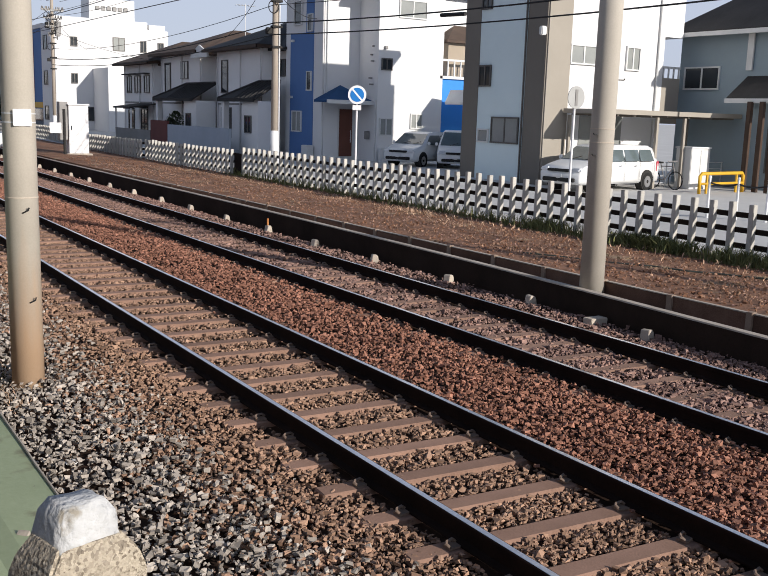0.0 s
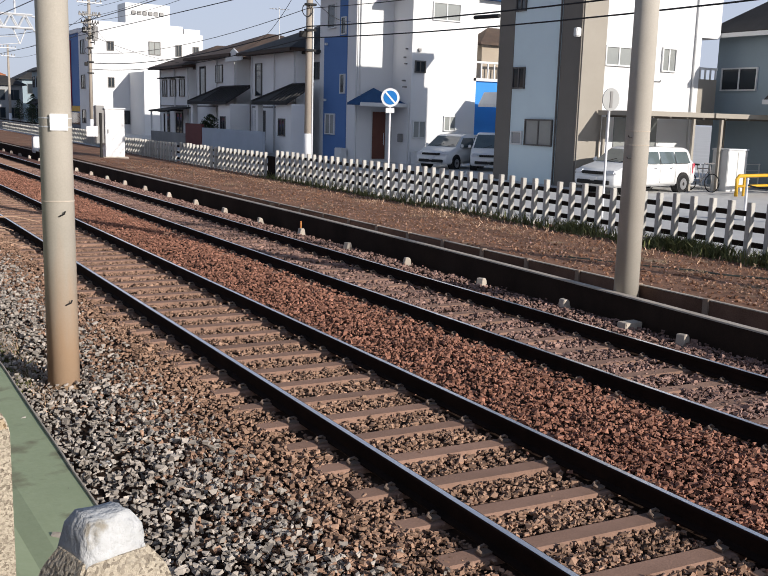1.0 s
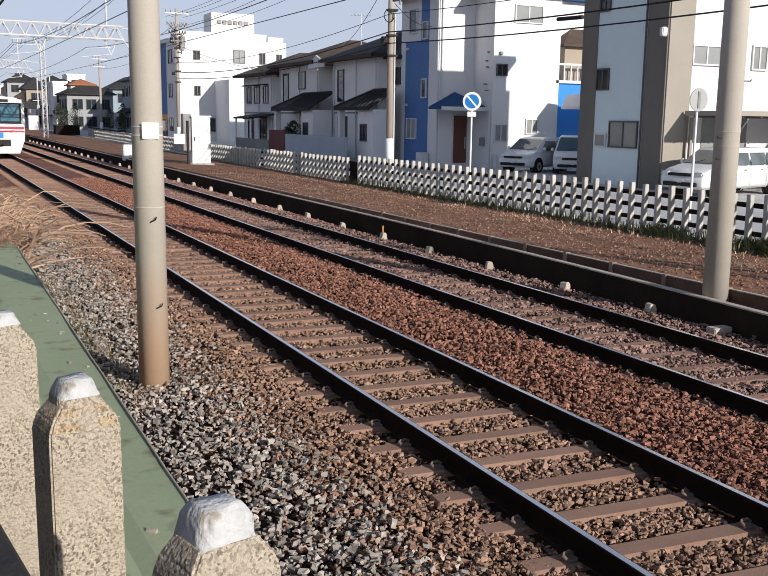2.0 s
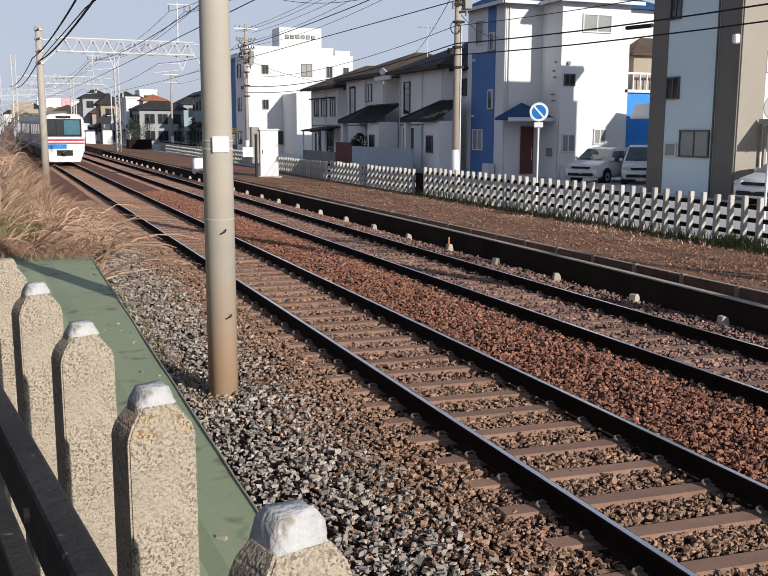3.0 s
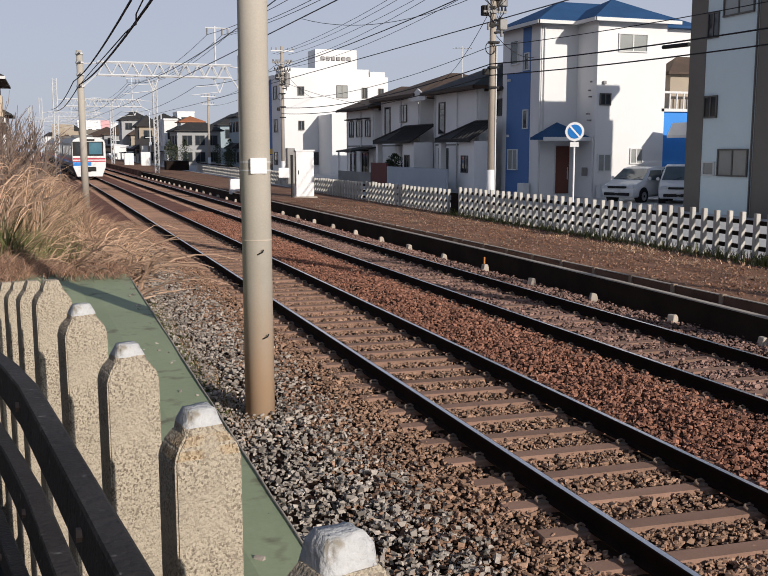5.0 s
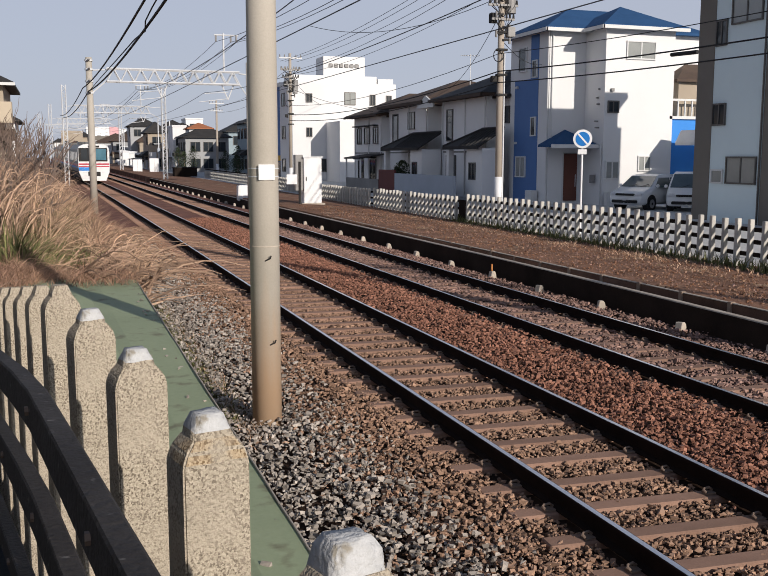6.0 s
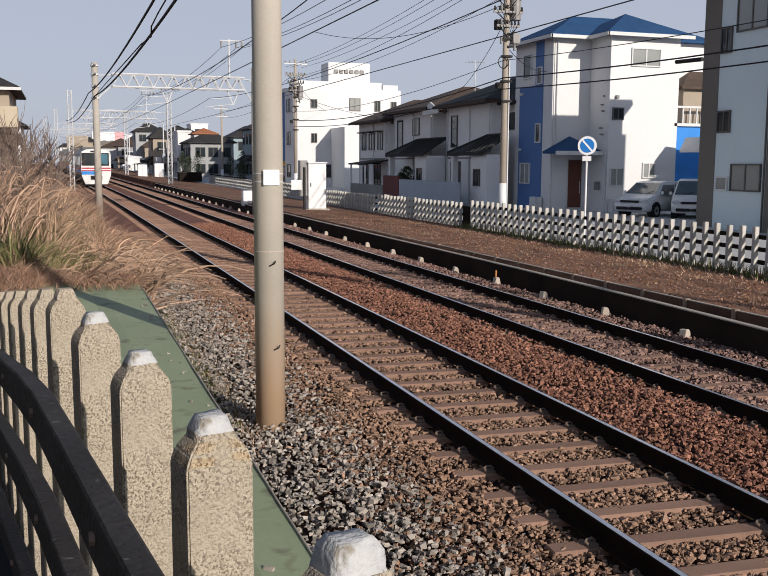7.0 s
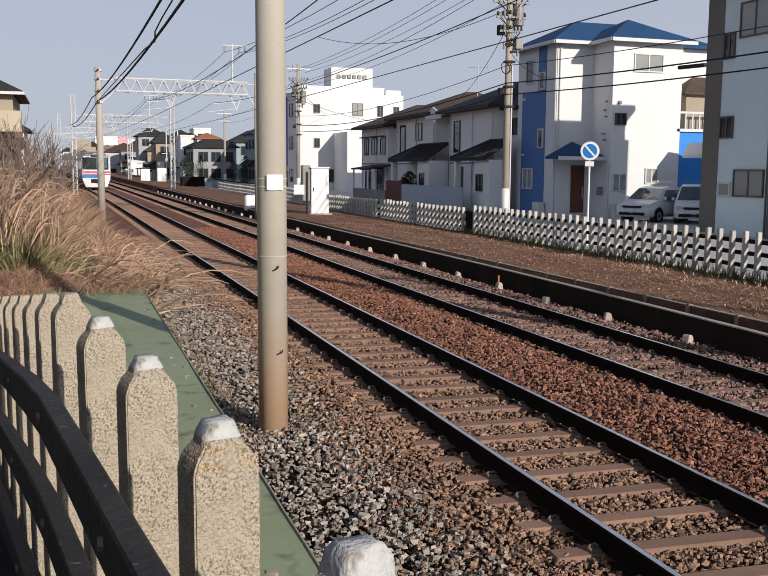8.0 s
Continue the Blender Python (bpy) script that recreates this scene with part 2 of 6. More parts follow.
M_CANE = mat("pale_dry_cane", (0.56, 0.39, 0.28), (0.3, 0.19, 0.13), 0.85, scale=3, island=0.4)
M_WEED = mat("green_weeds", (0.2, 0.2, 0.08), (0.09, 0.1, 0.035), 0.9, scale=3, island=0.4)
M_TWIG = mat("bare_twigs", (0.25, 0.185, 0.15), (0.14, 0.1, 0.08), 0.9, scale=6)
M_WOODPOLE = mat("utility_pole_concrete", (0.44, 0.385, 0.32), (0.34, 0.29, 0.24), 0.9, scale=3, bump=0.2)
M_INS = mat("insulator", (0.3, 0.29, 0.28), (0.2, 0.19, 0.18), 0.4)
M_BLOCK = mat("block_wall", (0.3, 0.29, 0.275), (0.22, 0.21, 0.2), 0.92, scale=3, bump=0.2)
M_BLUEG = mat("blue_grey_fence_panel", (0.42, 0.46, 0.52), (0.36, 0.4, 0.45), 0.7, scale=3)
M_FAR = mat("distant_concrete", (0.5, 0.5, 0.5), (0.4, 0.41, 0.42), 0.9, scale=0.4, objvar=0.3)


def rust_foot(m, low, high, colour):
    """Rust washed up from the ground, with a ragged upper edge."""
    n, l = m.node_tree.nodes, m.node_tree.links
    p = n["Principled BSDF"]
    old = p.inputs["Base Color"].links[0].from_socket
    tc, sep, nz = n.new("ShaderNodeTexCoord"), n.new("ShaderNodeSeparateXYZ"), n.new("ShaderNodeTexNoise")
    mp = n.new("ShaderNodeMapping")
    mp.inputs["Scale"].default_value = (1, 1, 0.12)
    nz.inputs["Scale"].default_value = 14
    l.new(tc.outputs["Object"], sep.inputs[0])
    l.new(tc.outputs["Object"], mp.inputs[0])
    l.new(mp.outputs[0], nz.inputs["Vector"])
    ad = n.new("ShaderNodeMath")
    ad.operation = "MULTIPLY_ADD"
    ad.inputs[1].default_value = 0.9
    l.new(nz.outputs["Fac"], ad.inputs[0])
    l.new(sep.outputs["Z"], ad.inputs[2])
    mr = n.new("ShaderNodeMapRange")
    mr.inputs["From Min"].default_value, mr.inputs["From Max"].default_value = low + 0.45, high + 0.45
    mr.inputs["To Min"].default_value, mr.inputs["To Max"].default_value = 0.6, 0.0
    l.new(ad.outputs[0], mr.inputs["Value"])
    mx = n.new("ShaderNodeMix")
    mx.data_type = "RGBA"
    mx.inputs["B"].default_value = (*colour, 1)
    l.new(mr.outputs[0], mx.inputs["Factor"])
    l.new(old, mx.inputs["A"])
    l.new(mx.outputs["Result"], p.inputs["Base Color"])
    return m


M_POLE1 = rust_foot(mat("rust_footed_concrete", (0.5, 0.455, 0.39), (0.4, 0.36, 0.3), 0.88, scale=2.5, bump=0.15), 0.1, 1.3, (0.62, 0.36, 0.18))

# ---- building helpers ----
def bend_x(y):
    return -1.55e-4 * y * y if y > 0 else 0.0


def bend_z(y):
    return 4.0e-5 * y * y if y > 0 else 0.0


def obj(name, bm, material, parent=None, label="", smooth=False, at=None):
    me = bpy.data.meshes.new(name)
    bm.normal_update()
    bm.to_mesh(me)
    bm.free()
    for m in material if isinstance(material, (list, tuple)) else (material,):
        me.materials.append(m)
    if smooth:
        for p in me.polygons:
            p.use_smooth = True
    ob = new(name, me)
    if parent:
        ob.parent = parent
    if at:
        ob.location = at
    if label:
        ob["label"] = label
    return ob


def part(name, bm, material, parent, label="", smooth=False):
    return obj(name, bm, material, parent, label, smooth)


def thing(name, label, category, group="", kind="", at=(0, 0, 0)):
    ob = new(name)
    ob.location = at
    ob.empty_display_size = 0.1
    return tagged(ob, label, category, group, kind)


def box(x0, x1, y0, y1, z0, z1, bevel=0.0, bm=None):
    bm = bm or bmesh.new()
    v = [bm.verts.new((x, y, z)) for z in (z0, z1) for x, y in ((x0, y0), (x1, y0), (x1, y1), (x0, y1))]
    fs = [bm.faces.new([v[i] for i in f]) for f in ((3, 2, 1, 0), (4, 5, 6, 7), (0, 1, 5, 4), (1, 2, 6, 5), (2, 3, 7, 6), (3, 0, 4, 7))]
    if bevel:
        es = list({e for f in fs for e in f.edges})
        bmesh.ops.bevel(bm, geom=es, offset=bevel, segments=2, affect="EDGES", clamp_overlap=True)
    return bm


def prism(pts, axis, a, b, bm=None):
    """A polygon in the plane across an axis, given as pairs, run from a to b along it."""
    bm = bm or bmesh.new()

    def place(p, s):
        return {"x": (s, p[0], p[1]), "y": (p[0], s, p[1]), "z": (p[0], p[1], s)}[axis]

    lo, hi = [bm.verts.new(place(p, a)) for p in pts], [bm.verts.new(place(p, b)) for p in pts]
    n = len(pts)
    bm.faces.new(lo)
    bm.faces.new(hi[::-1])
    for i in range(n):
        bm.faces.new((lo[i], hi[i], hi[(i + 1) % n], lo[(i + 1) % n]))
    bmesh.ops.recalc_face_normals(bm, faces=bm.faces[:])
    return bm


def tube(path, r0, r1=None, seg=8, bm=None):
    """A round bar along a list of places, tapering from r0 to r1."""
    bm = bm or bmesh.new()
    r1 = r0 if r1 is None else r1
    path = [Vector(p) for p in path]
    rings = []
    for i, p in enumerate(path):
        d = (path[min(i + 1, len(path) - 1)] - path[max(i - 1, 0)]).normalized()
        u = d.cross(Vector((0, 0, 1)))
        u = u.normalized() if u.length > 1e-3 else Vector((1, 0, 0))
        w = d.cross(u)
        r = r0 + (r1 - r0) * i / max(1, len(path) - 1)
        rings.append([bm.verts.new(p + (u * math.cos(a) + w * math.sin(a)) * r) for a in (2 * math.pi * k / seg for k in range(seg))])
    for a, b in zip(rings, rings[1:]):
        for k in range(seg):
            bm.faces.new((a[k], a[(k + 1) % seg], b[(k + 1) % seg], b[k]))
    bm.faces.new(rings[0][::-1])
    bm.faces.new(rings[-1])
    return bm


def sweep(profile, ys, offset=(0, 0), line=None):
    """A closed profile of x and z run along the line's bend."""
    bm = bmesh.new()
    rings = []
    for y in ys:
        dx = line(y) if line else bend_x(y)
        rings.append([bm.verts.new((offset[0] + px + dx, y, offset[1] + pz + bend_z(y))) for px, pz in profile])
    n = len(profile)
    for a, b in zip(rings, rings[1:]):
        for k in range(n):
            bm.faces.new((a[k], b[k], b[(k + 1) % n], a[(k + 1) % n]))
    bm.faces.new(rings[0])
    bm.faces.new(rings[-1][::-1])
    bmesh.ops.recalc_face_normals(bm, faces=bm.faces[:])
    return bm


YS = [-14 + 2 * i for i in range(8)] + [2 * i for i in range(1, 90)]


# ---- ground: one sheet to the horizon ----
def left_top(y):
    """The height of the road on the near side, which ramps down along the line."""
    return 1.0 if y < 5 else max(0.35, 1.0 - 0.05 * (y - 5))


SECTION = [-1500, -300, -60, -12, -3, -0.3, 0.0, 0.3, 0.36, 1.17, 1.25, 2.4, 3.1, 5.9, 6.3, 6.6, 9.2, 10.0, 10.12, 10.45, 10.56, 12.0, 13.5, 15.6, 15.8, 17.9, 19.5, 21.0, 60, 300, 1500]


def ground_z(x, y):
    lt = left_top(y)
    xs = [0.0, 0.3, 0.36, 1.17, 1.25, 2.4, 3.1, 5.9, 6.3, 6.6, 9.2, 10.0, 10.12, 10.45, 10.56, 12.0, 13.5, 15.6, 15.8, 17.9, 19.5]
    zs = [lt, lt, min(lt, 0.4), 0.4, -0.44, -0.32, -0.225, -0.225, -0.2, -0.215, -0.215, -0.18, -0.3, -0.3, 0.26, 0.24, 0.17, 0.08, 0.12, 0.28, 0.42]
    return float(np.interp(x, xs, zs))


def build_ground():
    rows = [-1500, -300, -60, -14, -8, -4] + [2 * i for i in range(-1, 90)] + [200, 260, 400, 800, 2500]
    bm = bmesh.new()
    grid = []
    for y in rows:
        line = []
        for x0 in SECTION:
            x = x0
            w = 1.0 if abs(x) < 25 else 0.0
            yy = min(y, 180)
            if x in (-0.3, 0.0, 0.3, 0.36):
                x = x - 0.123 * max(0, min(y, 24) - 1)
            dip = 0.85 * min(1.0, max(0.0, (y - 1.4) / 2.6)) * min(1.0, max(0.0, (19 - y) / 3)) if x0 in (0.0, 0.3, 0.36) else 0.0
            line.append(bm.verts.new((x + bend_x(yy) * w, y, ground_z(x0, yy) - (dip if x0 < 0.35 else dip * 0.5) + bend_z(yy) * (1.0 if abs(x) < 16.2 else 0.6))))
        grid.append(line)
    for a, b, y in zip(grid, grid[1:], rows):
        for i in range(len(SECTION) - 1):
            f = bm.faces.new((a[i], a[i + 1], b[i + 1], b[i]))
            x = (SECTION[i] + SECTION[i + 1]) / 2
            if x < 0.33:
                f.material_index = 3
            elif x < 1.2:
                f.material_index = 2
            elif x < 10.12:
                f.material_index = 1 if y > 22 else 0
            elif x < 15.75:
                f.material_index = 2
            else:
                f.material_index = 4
    ob = obj("ground", bm, [M_BEDSHADE, M_BEDFAR, M_SOIL, M_ASPH, M_LOT])
    tagged(ob, "railway bed with ballast and soil banks between two streets", "ground", kind="structure")


build_ground()

# ---- railway: rails, sleepers and clips ----
RAIL = [(-0.0635, -0.165), (0.0635, -0.165), (0.0635, -0.153), (0.009, -0.135), (0.009, -0.048), (0.034, -0.038), (0.034, -0.006), (0.027, -0.0012),
        (-0.027, -0.0012), (-0.034, -0.006), (-0.034, -0.038), (-0.009, -0.048), (-0.009, -0.135), (-0.0635, -0.153)]
HEADSTRIP = [(-0.024, -0.0012), (-0.021, 0.0), (0.021, 0.0), (0.024, -0.0012)]


def sleeper_mesh():
    pts = [(-0.11, -0.14), (0.11, -0.14), (0.092, 0.0), (-0.092, 0.0)]
    bm = prism(pts, "x", -1.2, 1.2)
    bmesh.ops.bevel(bm, geom=bm.edges[:], offset=0.012, segments=1, affect="EDGES")
    me = bpy.data.meshes.new("sleeper")
    bm.to_mesh(me)
    bm.free()
    me.materials.append(M_SLEEP)
    return me


def clip_mesh():
    bm = box(-0.05, 0.05, -0.04, 0.04, 0.0, 0.016)
    tube([(-0.05, -0.03, 0.02), (-0.02, -0.03, 0.042), (0.035, -0.02, 0.038), (0.055, 0.0, 0.034), (0.045, 0.03, 0.02)], 0.012, seg=5, bm=bm)
    me = bpy.data.meshes.new("rail_clip")
    bm.to_mesh(me)
    bm.free()
    me.materials.append(M_CLIP)
    return me


SKEW = -0.065  # the sleepers lie a little askew


def build_track(x, first, pitch, label):
    track = thing("railway_track", label, "railway track", group="railway tracks")
    rails = []
    for side in (-0.7175 - 0.034, 0.7175 + 0.034):
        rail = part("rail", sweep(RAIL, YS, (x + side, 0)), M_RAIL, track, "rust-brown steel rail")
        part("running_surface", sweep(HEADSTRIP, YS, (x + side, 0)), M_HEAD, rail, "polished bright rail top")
        rails.append((rail, x + side))
    me, cm = sleeper_mesh(), clip_mesh()
    for k in range(-22, 250):
        y = first + pitch * k
        ob = new("sleeper", me)
        ob.parent = track
        ob.location = (x + bend_x(y), y, -0.168 + bend_z(y) + random.uniform(-0.006, 0.004))
        ob.rotation_euler = (0, 0, SKEW + random.uniform(-0.01, 0.01))
        if -2 < y < 42:
            for rail, rx in rails:
                for s in (-1, 1):
                    c = new("rail_clip", cm)
                    c.parent = rail
                    c.location = (rx + s * 0.105 + bend_x(y), y + SKEW * (rx - x) + random.uniform(-0.01, 0.01), -0.168 + bend_z(y))
                    c.rotation_euler = (0, 0, random.uniform(-0.2, 0.2) + (0 if s > 0 else math.pi))


TRACK_1, TRACK_2 = 3.8185 + 0.7175, 7.316 + 0.7175
build_track(TRACK_1, 4.105, 0.607, "near railway track with rust-tinted concrete sleepers in brown ballast")
build_track(TRACK_2, 5.815, 0.615, "far railway track with concrete sleepers sunk in dusty ballast")


# ---- ballast stones ----
def stones(name, label, material, count, spread, size, seed):
    """Crushed stones: jittered blocks, turned at random. spread(rng, n) gives their places."""
    rng = np.random.default_rng(seed)
    p = spread(rng, count)
    n = len(p)
    base = np.array([(x, y, z) for z in (-1, 1) for x, y in ((-1, -1), (1, -1), (1, 1), (-1, 1))], float)
    v = base[None] * rng.uniform(0.25, 1.1, (n, 8, 3))
    v *= (np.array([1.12, 0.76, 0.66]) * rng.uniform(0.7, 1.3, (n, 3)))[:, None]
    a, b, c = rng.uniform(0, 6.283, (3, n))
    ca, sa, cb, sb = np.cos(a), np.sin(a), np.cos(b * 0.5), np.sin(b * 0.5)
    z0, o0 = np.zeros(n), np.ones(n)
    rz = np.stack([np.stack([ca, -sa, z0], 1), np.stack([sa, ca, z0], 1), np.stack([z0, z0, o0], 1)], 1)
    rx = np.stack([np.stack([o0, z0, z0], 1), np.stack([z0, cb, -sb], 1), np.stack([z0, sb, cb], 1)], 1)
    v = np.einsum("nij,nkj->nki", rz @ rx, v)
    v *= (size * np.exp(rng.normal(0, 0.28, n)))[:, None, None]
    v += p[:, None]
    quads = np.array([(3, 2, 1, 0), (4, 5, 6, 7), (0, 1, 5, 4), (1, 2, 6, 5), (2, 3, 7, 6), (3, 0, 4, 7)])
    f = (quads[None] + 8 * np.arange(n)[:, None, None]).reshape(-1, 4)
    me = bpy.data.meshes.new(name)
    me.from_pydata(v.reshape(-1, 3).tolist(), [], f.tolist())
    me.materials.append(material)
    return tagged(new(name, me), label, "gravel", kind="stuff")


GX = np.array([0.36, 1.17, 1.25, 2.4, 3.1, 5.9, 6.3, 6.6, 9.2, 10.0, 10.12, 10.45, 10.56, 12.0, 13.5, 15.6])
GZ = np.array([0.4, 0.4, -0.44, -0.32, -0.225, -0.225, -0.2, -0.215, -0.215, -0.18, -0.3, -0.3, 0.26, 0.24, 0.17, 0.08])


def zone(x0, x1, soft, y0=3.0, y1=30.0, lift=0.03):
    """Places between x0 and x1, thick near the camera, thinning out beyond; edges frayed by soft."""

    def spread(rng, n):
        y = y0 + (y1 - y0) * rng.uniform(0, 1, n) ** 1.55
        x = rng.uniform(x0, x1, n) + rng.normal(0, soft, n)
        for t, first, pitch in ((TRACK_1, 4.105, 0.607), (TRACK_2, 5.815, 0.615)):
            ph = (y - SKEW * (x - t) - first + pitch / 2) % pitch - pitch / 2
            off = np.abs(x - t)
            bare = (np.abs(ph) < 0.112) & (off < 0.86 + 0.22 * rng.uniform(0, 1, n)) & (rng.uniform(0, 1, n) > (0.04 if t < 6 else 0.3))
            rail = np.abs(off - 0.7515) < 0.1
            keep = ~(bare | rail)
            x, y, n = x[keep], y[keep], keep.sum()
        z = np.interp(x, GX, GZ) + 4e-5 * y * y + rng.uniform(0.0, lift, n)
        on = (np.abs(x - TRACK_1) < 1.1) | (np.abs(x - TRACK_2) < 1.1)
        z = z + np.where(on, 0.012, 0.02)
        return np.stack([x - 1.55e-4 * np.maximum(y, 0) ** 2, y, z], 1)

    return spread


stones("grey_ballast", "loose grey and white crushed stones on the shoulder", M_GREY, 18500, zone(1.4, 2.78, 0.2, 3.0, 38, 0.09), 0.0195, 1)
stones("brown_ballast", "brown crushed stones round the near sleepers", M_BROWN, 62000, zone(2.62, 5.35, 0.2, 3.0, 40, 0.035), 0.0162, 2)
stones("red_ballast", "rust-red crushed stones heaped between the tracks", M_RED, 36000, zone(5.3, 7.15, 0.08, 3.5, 44, 0.08), 0.0182, 3)
stones("dusty_ballast", "dusty purple-grey crushed stones round the far track", M_PURPLE, 34000, zone(7.2, 9.8, 0.06, 5.0, 46, 0.04), 0.022, 4)
stones("shoulder_ballast", "brown and grey stones mixed on the shoulder", M_BROWN, 6000, zone(2.35, 2.95, 0.2, 3.0, 38, 0.06), 0.0175, 8)
stones("rear_ballast", "brown crushed stones round the sleepers behind", M_BROWN, 15000, zone(1.4, 9.6, 0.1, -8.0, 4.0, 0.05), 0.026, 9)
stones("soil_pebbles", "scattered pebbles on the dry soil bank", M_PURPLE, 2600, zone(10.9, 13.6, 0.3, 5, 40, 0.0), 0.013, 5)


stones("soil_clods", "crumbled reddish clods on the soil bank", M_SOIL, 5000, zone(10.8, 15.3, 0.2, 6, 46, 0.0), 0.019, 6)
stones("pale_pebbles", "pale pebbles strewn over the soil bank", M_BROWN, 3200, zone(11.2, 14.6, 0.3, 6, 40, 0.0), 0.015, 7)
# black tube stands in for the dark line under a small step in the soil
gc = obj("scarp_edge_line", tube([(11.5 + 0.33 * k + 0.06 * math.sin(2.1 * k), 13.2 - 0.48 * k + 0.05 * math.cos(3 * k), 0.26 - 0.012 * k) for k in range(10)], 0.022, seg=6), M_SCARPLINE)
tagged(gc, "black tube drawn as the dark line of a small scarp edge", "cable")


# ---- trough walls and stubs on the far side ----
def kerb_line(y):
    return float(np.interp(y, [-14, 2, 6.9, 9.4, 10.8, 14.8, 21.3, 28, 60], [9.45, 9.62, 9.83, 9.96, 10.06, 10.18, 10.29, 10.36, 10.4])) + (bend_x(y) if y > 28 else bend_x(y) * max(0, (y - 18) / 10))


def build_kerbs():
    ys = [y for y in YS if y <= 100]
    front = thing("retaining_kerb", "low concrete kerb coloured dark for its shaded face, with a pale worn top", "kerb", kind="structure")
    # body painted as dark as its shaded face; cap and panel edges painted pale as lit tops
    part("kerb_body", sweep([(0, -0.45), (0.11, -0.45), (0.11, 0.185), (0, 0.185)], ys, line=kerb_line), M_KERBSHADE, front)
    part("kerb_cap", sweep([(-0.012, 0.187), (0.12, 0.187), (0.115, 0.207), (-0.006, 0.207)], ys, line=kerb_line), M_KERB, front, "worn concrete edge, coloured paler as the sunlit top")
    back = thing("trough_wall", "dark concrete panel wall with pale posts holding the soil bank", "wall", kind="structure")
    y = -3.0
    while y < 57:
        b = box(10.5, 10.56, y + 0.05, y + 1.27, -0.42, 0.29 + random.uniform(-0.006, 0.006))
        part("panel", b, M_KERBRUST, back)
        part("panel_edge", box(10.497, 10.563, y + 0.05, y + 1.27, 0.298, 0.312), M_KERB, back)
        part("wall_post", box(10.47, 10.57, y - 0.05, y + 0.05, -0.42, 0.315 + random.uniform(0, 0.015), 0.006), M_KERBPOST, back)
        y += 1.32
    prof = [(-0.1, -0.1), (0.1, -0.1), (0.06, 0.12), (0.03, 0.16), (-0.05, 0.16)]
    bm = prism(prof, "y", -0.07, 0.07)
    bmesh.ops.bevel(bm, geom=bm.edges[:], offset=0.012, segments=1, affect="EDGES")
    stub = obj("concrete_stub", bm, M_STUB)
    tagged(stub, "small tapered concrete stub beside the track", "marker stub", group="stubs along the track")
    places = [(9.66, 8.5), (9.82, 11.04), (9.74, 13.11), (9.76, 15.62), (9.68, 17.96), (9.8, 20.55), (9.75, 22.97), (9.78, 25.65), (9.82, 28.2), (9.82, 30.9), (9.8, 33.6), (9.78, 36.2), (9.77, 38.8), (9.75, 41.4), (9.72, 44)] + [(9.98 + bend_x(46.6 + 2.6 * k), 46.6 + 2.6 * k) for k in range(20)]
    for i, (x, y) in enumerate(places):
        m = pose(x, y, -0.185 + bend_z(y), random.uniform(-6, 6), random.uniform(-5, 5), random.uniform(-20, 20))
        if i == 0:
            stub.matrix_basis = m
        else:
            copy_thing(stub, m)
    blk = obj("concrete_block", box(-0.16, 0.16, -0.09, 0.09, 0, 0.16, 0.01), M_STUB, at=(9.74, 9.55, -0.235))
    tagged(blk, "pale rectangular concrete block at the kerb", "block")
    mk = obj("marker_stake", box(-0.018, 0.018, -0.018, 0.018, 0, 0.24, 0.004), [M_ORANGE], at=(9.95, 20.9, -0.12))
    tagged(mk, "short orange marker stake beside a stub", "stake")


build_kerbs()


# ---- catenary poles ----
def concrete_pole(x, y, z0, z1, r0, r1, label):
    pole = thing("concrete_pole", label, "pole", group="catenary poles", at=(x, y, 0))
    part("shaft", tube([(0, 0, z0), (0, 0, (z0 + z1) / 2), (0, 0, z1)], r0, r1, 28), M_CONC, pole, "", True)
    return pole


def ring(r, z, h, seg=28):
    return tube([(0, 0, z), (0, 0, z + h)], r, r, seg)


near = thing("concrete_pole", "near round concrete catenary pole with a rust-stained foot and white tag", "pole", group="catenary poles", at=(2.13, 10.4, 0))
part("shaft", tube([(0, 0, -0.5), (0, 0, 3.5), (0, 0, 7.6)], 0.168, 0.158, 28), M_POLE1, near, "", True)
part("band", ring(0.169, 1.72, 0.012), M_STUB, near, "thin steel band")
part("tag_plate", box(-0.09, 0.09, -0.176, -0.168, 2.46, 2.63, 0.003), M_SIGNW, near, "blank white tag")
part("tag_strap", ring(0.1675, 2.58, 0.012), M_STEEL, near)
part("tag_strap", ring(0.1675, 2.49, 0.012), M_STEEL, near)
for z, s in ((1.57, 0.0), (0.62, 0.04)):
    part("step_bolt", tube([(-0.03 + s, -0.165, z), (0.02 + s, -0.2, z + 0.03), (0.03 + s, -0.2, z + 0.06)], 0.009, seg=6), M_UNDER, near)
rp = concrete_pole(10.32, 10.25, -0.3, 7.6, 0.185, 0.165, "far round concrete catenary pole standing in the trough wall")
for z in (2.38, 2.58):
    part("band", ring(0.182, z, 0.014), M_STUB, rp, "thin steel band")
for z, s in ((3.3, 1), (2.5, -1), (1.75, 1), (1.02, 1), (2.2, -1)):
    part("step_bolt", tube([(0.17 * s, -0.06, z), (0.26 * s, -0.1, z), (0.28 * s, -0.1, z + 0.02)], 0.009, seg=6), M_UNDER, rp)


